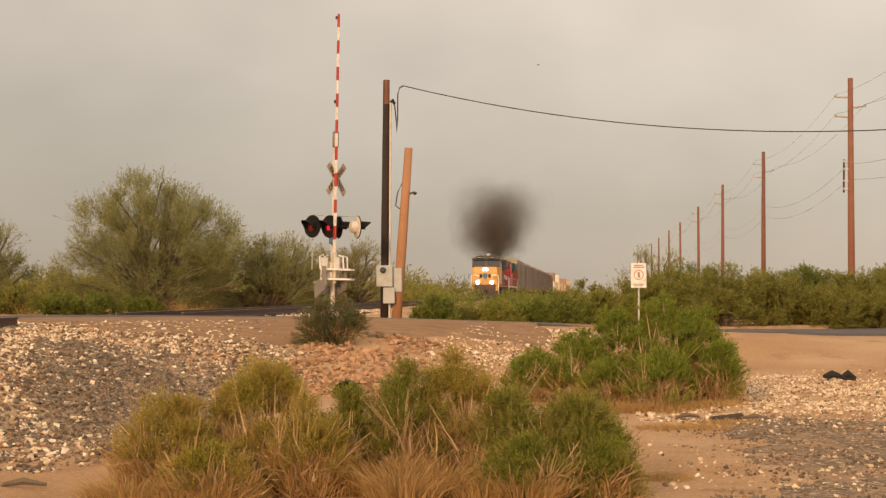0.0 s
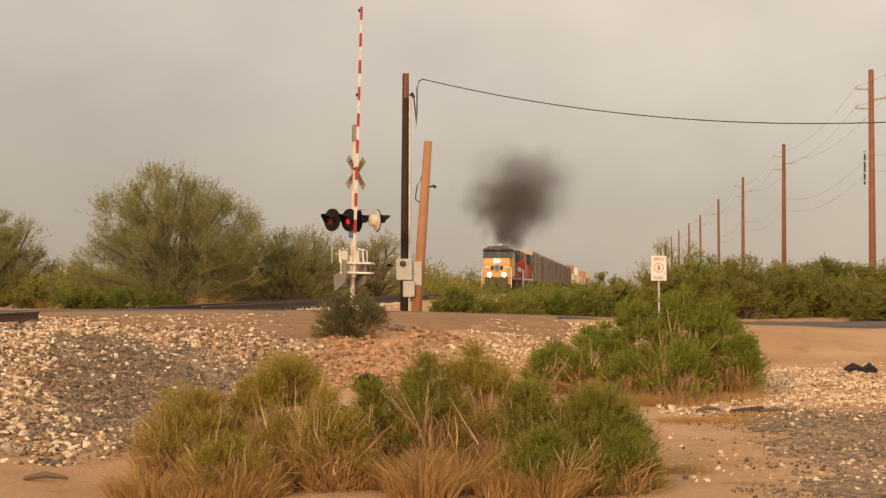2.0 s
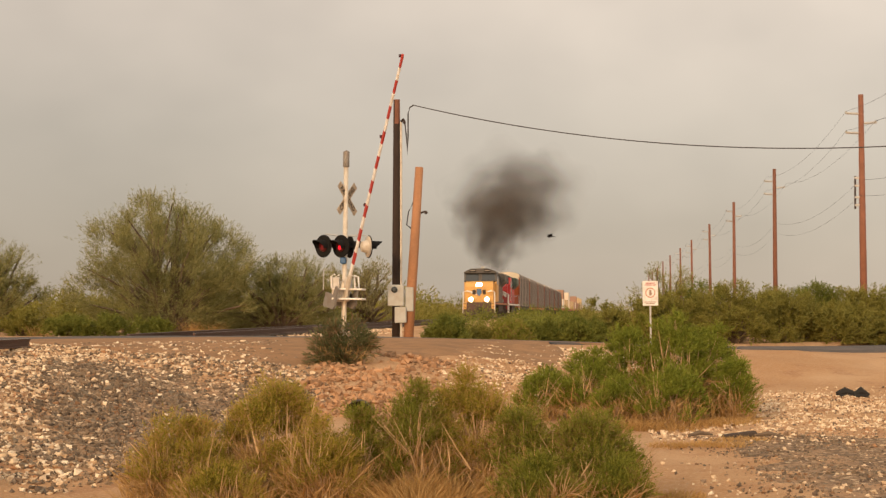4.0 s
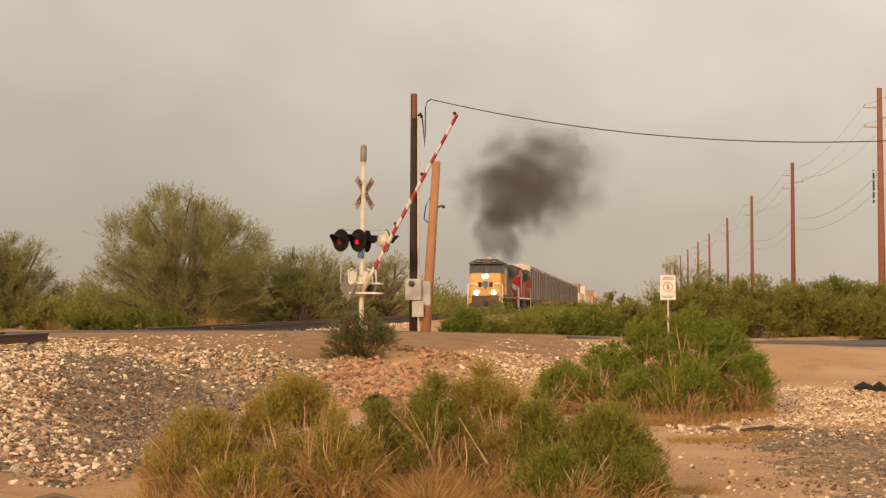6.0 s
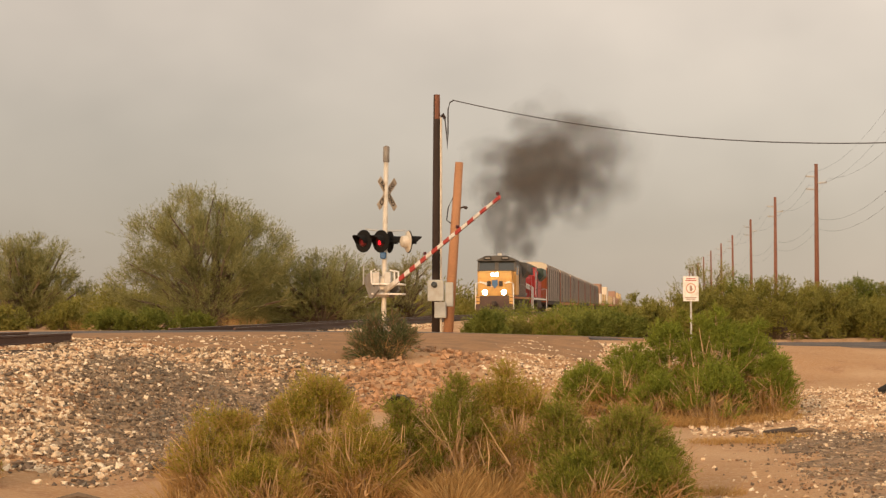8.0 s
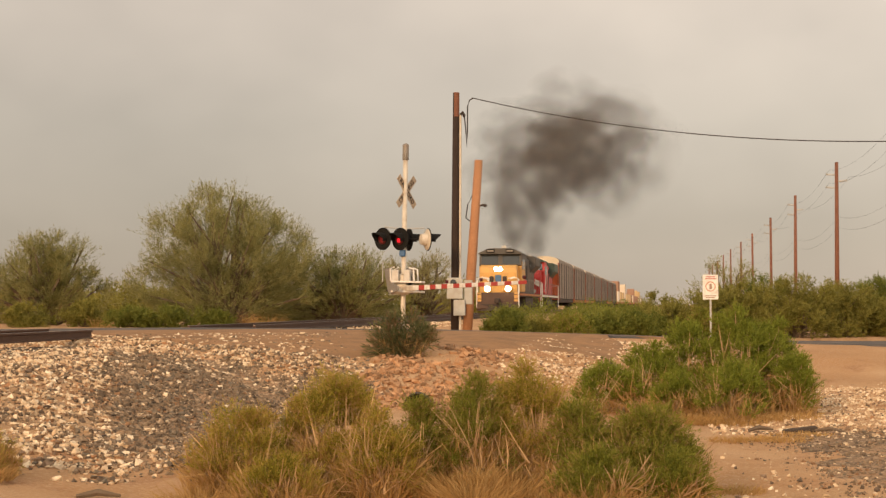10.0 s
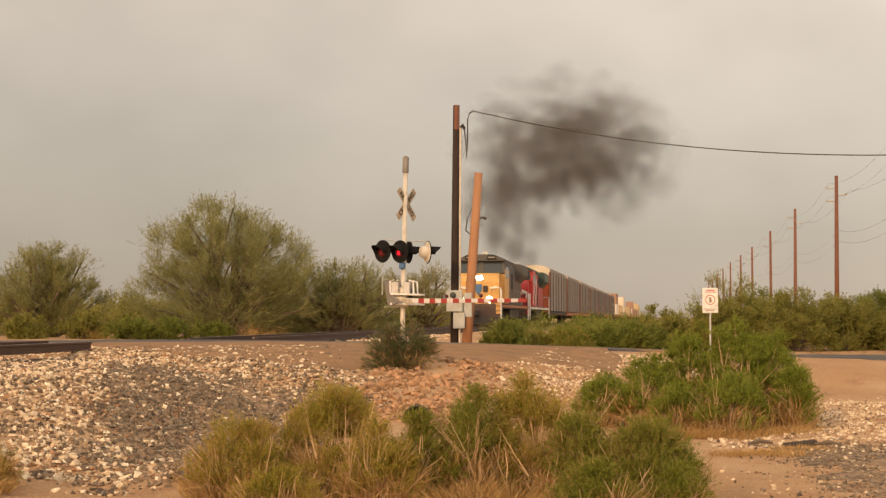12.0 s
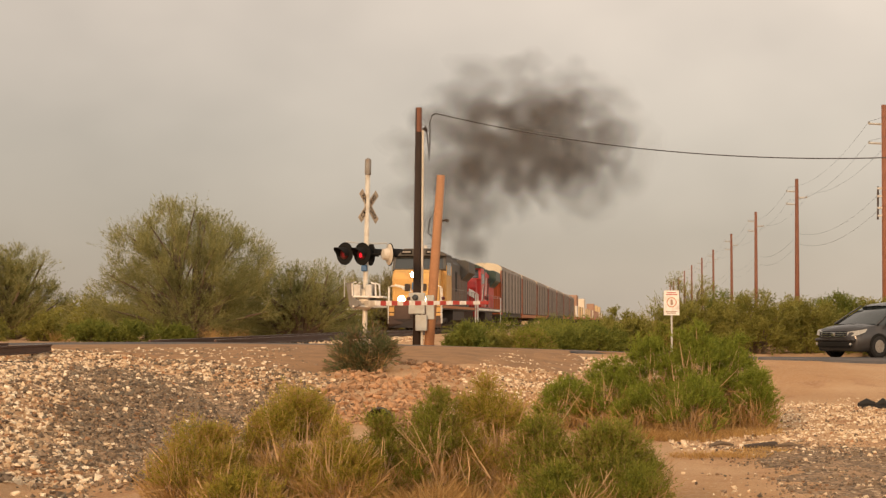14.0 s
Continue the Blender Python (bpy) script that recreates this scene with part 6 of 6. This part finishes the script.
    for s in (-1, 1):
        part("headlight", Mesh().add([(0.02, s * 0.55, 0.66), (0.02, s * 0.55, 0.80), (0.20, s * 0.90, 0.86), (0.48, s * 0.965, 0.90), (0.40, s * 0.972, 0.80), (0.14, s * 0.90, 0.70),
                                      (0.10, s * 0.52, 0.66), (0.10, s * 0.52, 0.80), (0.25, s * 0.84, 0.86), (0.5, s * 0.9, 0.90), (0.45, s * 0.9, 0.80), (0.22, s * 0.84, 0.70)],
                                     [(0, 1, 2, 5), (5, 2, 3, 4), (6, 11, 8, 7), (11, 10, 9, 8), (1, 7, 8, 2), (2, 8, 9, 3), (0, 5, 11, 6), (5, 4, 10, 11)]), M_LENS, th, "clear headlight")
        part("fog_light", Mesh().lathe((-0.02, s * 0.72, 0.42), (-1, 0, 0), [(0, 0.045), (0.02, 0.035)], 10), M_GALV, th)
        mr = Mesh().box((1.45, s * 1.06, 1.12), (0.12, 0.22, 0.16), 0.04)
        part("mirror", mr, M_VAN, th)
        part("door_line", Mesh().box((2.75, s * 0.992, 0.66), (0.012, 0.01, 0.8), 0.002).box((1.55, s * 0.992, 0.62), (0.012, 0.01, 0.75), 0.002), M_BLACK, th)
        for hx in (2.55, 2.95):
            part("door_handle", Mesh().box((hx, s * 1.0, 0.92), (0.20, 0.04, 0.04), 0.01), M_VAN, th)
        for x in (0.98, 4.0):
            part("arch", Mesh().lathe((x, s * 0.80, 0.36), (0, s, 0), [(0, 0.40), (0.196, 0.40)], 22), M_BLACK, th, "dark wheel arch")
            w = part("wheel", Mesh().lathe((0, -0.11, 0), (0, 1, 0), [(0, 0.20), (0.0, 0.30), (0.03, 0.345), (0.19, 0.345), (0.22, 0.30), (0.22, 0.20)], 24), M_RUBBER, th, "black tyre", at=pose(x, s * 0.90, 0.345))
            VAN_WHEELS.append((w, x, s * 0.90))
            rim = Mesh().lathe((0, s * 0.105 - 0.01, 0), (0, 1, 0), [(0, 0.20), (0.02, 0.22), (0.03, 0.06), (0.04, 0.02)], 20)
            for a in range(5):
                rim.box((0, s * 0.118, 0.11), (0.05, 0.02, 0.20), 0.008, Matrix.Rotation(a * 2 * math.pi / 5, 4, "Y"))
            part("rim", rim, M_STEEL, w, "five-spoke alloy rim")
    return th


VAN_WHEELS = []
VAN = minivan()


# ---- bird ----
def bird():
    th = empty("bird", pose(-2, 40, 6), "small dark bird in flight with spread wings", "bird")
    part("body", Mesh().lathe((0, -0.12, 0), (0, 1, 0), [(0, 0.005), (0.03, 0.022), (0.10, 0.035), (0.18, 0.022), (0.26, 0.012), (0.30, 0.02)], 8), M_BLACK, th)
    ws = []
    for s in (-1, 1):
        w = part("wing", Mesh().add([(0, -0.05, 0), (s * 0.10, -0.07, 0.01), (s * 0.22, 0.02, 0), (s * 0.10, 0.05, 0), (0, 0.05, 0),
                                     (0, -0.05, 0.008), (s * 0.10, -0.07, 0.016), (s * 0.22, 0.02, 0.004), (s * 0.10, 0.05, 0.008), (0, 0.05, 0.008)],
                                    [(0, 1, 2, 3, 4), (5, 6, 7, 8, 9), (0, 1, 6, 5), (1, 2, 7, 6), (2, 3, 8, 7), (3, 4, 9, 8)]), M_BLACK, th)
        ws.append((w, s))
    return th, ws


BIRD, WINGS = bird()
BIRD_HIGH, WINGS_HIGH = bird()
BIRD_HIGH["label"] = "small dark bird flying high over the line"

# ---- smoke ----
PUFFS = []


def smoke_veil(name, low, high):
    """Thin soot: most light passes, denser and thinner places by a fine noise."""
    m, n, l, b = nodes_of(name)
    tc = n.new("ShaderNodeTexCoord")
    no = n.new("ShaderNodeTexNoise")
    no.inputs["Scale"].default_value, no.inputs["Detail"].default_value = 1.3, 4
    l.new(tc.outputs["Object"], no.inputs["Vector"])
    r = n.new("ShaderNodeMapRange")
    r.inputs["From Min"].default_value, r.inputs["From Max"].default_value = 0.3, 0.7
    r.inputs["To Min"].default_value, r.inputs["To Max"].default_value = low, high
    l.new(no.outputs["Fac"], r.inputs["Value"])
    df = n.new("ShaderNodeBsdfDiffuse")
    df.inputs[0].default_value = (0.080, 0.064, 0.047, 1)
    tr = n.new("ShaderNodeBsdfTransparent")
    mx = n.new("ShaderNodeMixShader")
    l.new(r.outputs[0], mx.inputs[0])
    l.new(tr.outputs[0], mx.inputs[1])
    l.new(df.outputs[0], mx.inputs[2])
    l.new(mx.outputs[0], n["Material Output"].inputs[0])
    return m


def puff_mesh(size, mat, seed, lumps=1.0):
    """A small soft cloud: five lumpy veils, one inside the other."""
    bm = bmesh.new()
    for k, f in enumerate((1.0, 0.83, 0.66, 0.48, 0.28)):
        got = bmesh.ops.create_icosphere(bm, subdivisions=2, radius=1.0)
        for v in got["verts"]:
            q = noise.noise(v.co * 1.3 + Vector((seed * 7.1, k * 0.6, 0))) * 0.40 + noise.noise(v.co * 3.0 + Vector((seed * 3.3, k * 2.1, 4))) * 0.14
            v.co = Vector((v.co.x * size[0], v.co.y * size[1], v.co.z * size[2])) * f * (1 + q * lumps)
    me = bpy.data.meshes.new("puff")
    bm.to_mesh(me)
    bm.free()
    me.materials.append(mat)
    me.shade_smooth()
    return me


def build_smoke():
    """Exhaust smoke of both locomotives as many small clouds of thin veils; each cloud is rigid and rises and drifts on its own."""
    rnd = np.random.RandomState(77)
    scene.cycles.transparent_max_bounces = 512

    def even(i, base):
        f, r = 1.0, 0.0
        while i:
            f /= base
            r += f * (i % base)
            i //= base
        return r

    thin, thick = smoke_veil("thin_soot", 0.005, 0.009), smoke_veil("fresh_soot", 0.011, 0.018)
    kinds = [puff_mesh((2.6, 2.6, 2.3), thin, k) for k in range(4)] + [puff_mesh((0.76, 2.5, 1.1), thick, 10 + k, 0.5) for k in range(4)]
    N = 820
    th = empty("smoke_plume", pose(0, 0, 0), "dark grey-brown diesel exhaust smoke rising and drifting", "smoke")
    for i in range(N):
        f = (i + 0.5 * rnd.rand()) / N
        te = -3.6 + 17.6 * f ** 1.15
        old = te < -0.5
        ob = part("puff", kinds[i % 4 + (0 if old else 4)], thin, th)
        ob["kind"] = "stuff"
        # even filling of a ball, denser towards its middle; half of the clouds turn across the track, half upright
        c, p, r = 2 * even(i + 1, 2) - 1, 2 * math.pi * even(i + 1, 3), 1.6 * even(i + 1, 5) ** 0.42
        q = math.sqrt(1 - c * c)
        g = (r * q * math.cos(p), r * q * math.sin(p), r * c)
        sign = 1 if rnd.rand() < 0.5 else -1
        turn = (sign * rnd.uniform(15, 45), 0, rnd.uniform(-30, 30)) if i % 2 else (rnd.uniform(-25, 25), 0, sign * rnd.uniform(45, 75))
        PUFFS.append((ob, te, 35.4 if rnd.rand() < 0.55 else 12.2, g, turn))


build_smoke()


# ---- what moves ----
def train_y(t):
    return LEAD_Y - SPEED * t


def motions():
    for th, off in TRAIN:
        walk(th, [(t, pose(TRACK_X, train_y(t) + off, RAIL_Z)) for t in range(0, 15, 2)])
    turn = math.degrees(SPEED / 0.5)
    for w, x, y in WHEELS:
        walk(w, [(k * 0.1, pose(x, y, 0.5, turn * k * 0.1)) for k in range(0, 141)])
    # gate arm: seconds, degrees above level
    arm = [(0, 87.5), (1.6, 87.5), (2.0, 85.5), (2.5, 78.5), (3.5, 65.0), (4.8, 48.6), (5.5, 41.0), (6.5, 31.0), (7.2, 24.6), (8.3, 14.9), (9.3, 6.3), (9.7, 2.5), (10.1, 0.2), (10.5, -0.4), (14, -0.4)]
    walk(ARM, [(t, pose(0, 0, 0, 0, -a, 0)) for t, a in arm])
    # minivan along the far lane
    heading = math.degrees(math.atan2(ROAD_D[1], ROAD_D[0]))
    rows, spin = [], []
    for k in range(0, 141):
        t = k * 0.1
        back = 14.0 - t
        s = 2.6 * back + 0.05 * back * back
        u = 26.8 + s
        q = ROAD_O + ROAD_D * u + ROAD_N * 5.0
        rows.append((t, pose(q[0], q[1], float(road_z(u)) + 0.03, 0, 0, heading)))
        spin.append((t, math.degrees(s / 0.345)))
    walk(VAN, rows)
    for w, x, y in VAN_WHEELS:
        walk(w, [(t, pose(x, y, 0.345, 0, a, 0)) for t, a in spin])
    # bird: seconds, x, y, z
    walk(BIRD, [(t, pose(x, y, z, 0, 0, h)) for t, x, y, z, h in BIRD_PATH])
    walk(BIRD_HIGH, [(t, pose(x, y, z, 0, 0, h)) for t, x, y, z, h in BIRD_HIGH_PATH])
    for w, s in WINGS + WINGS_HIGH:
        walk(w, [(k * 0.1, pose(0, 0, 0, 0, -s * (10 + 30 * math.sin(k * 1.9)), 0)) for k in range(0, 141)])
    for ob, te, stack, g, a in PUFFS:
        rows = []
        ts = sorted({0.0, 14.0, *[float(k) for k in range(1, 14)], *[te + d for d in (0.0, 0.3, 0.8, 1.6) if 0 < te + d < 14]})
        for t in ts:
            age = t - te
            if age <= 0:
                p = (TRACK_X, train_y(t) + stack, RAIL_Z + 2.95)
            else:
                y0 = train_y(te) + stack
                late = min(1.0, max(0.0, te / 3.0))
                rise = (22.0 - 2.5 * late) * (1 - math.exp(-(age + 0.25) / (9.0 - 3.3 * late)))
                spread = 0.6 + 6.2 * (1 - math.exp(-age / 6.5))
                p = (TRACK_X - 2.2 * (1 - math.exp(-age)) + 0.46 * age + g[0] * spread, y0 - 1.5 * (1 - math.exp(-age / 0.6)) + g[1] * spread, RAIL_Z + 4.6 + rise + g[2] * spread * 0.85 * min(1.0, rise / 3.0))
            k = min(1.0, max(0.0, age) / 2.5)
            rows.append((t, pose(*p, a[0] * k, 0, a[2] * k + 2 * t * k)))
        walk(ob, rows)


BIRD_PATH = [(0, -8.3, 60, 0.12, -70), (1.8, -8.28, 60, 0.12, -70), (2.1, -8.0, 60, 2.2, -70), (2.5, -6.85, 60, 2.35, -70), (2.7, -6.28, 60, 2.57, -70), (4.8, 1.62, 60, 5.79, -70), (4.9, 2.22, 60, 6.24, -70),
             (5.0, 3.16, 60, 6.49, -70), (5.1, 4.17, 60, 6.78, -70), (5.2, 5.45, 60, 7.47, -70), (5.4, 7.66, 60, 8.1, -70), (5.6, 9.51, 60, 8.85, -70), (7.0, 24, 62, 14, -70), (14, 90, 80, 30, -70)]
BIRD_HIGH_PATH = [(0, -4.97, 150, 21.56, -60), (0.3, -2.28, 150, 23.0, -60), (0.6, -0.4, 150, 24.2, -60), (0.9, 1.89, 150, 25.6, -60), (2.0, 10, 150, 31, -60), (14, 90, 180, 70, -60)]
motions()
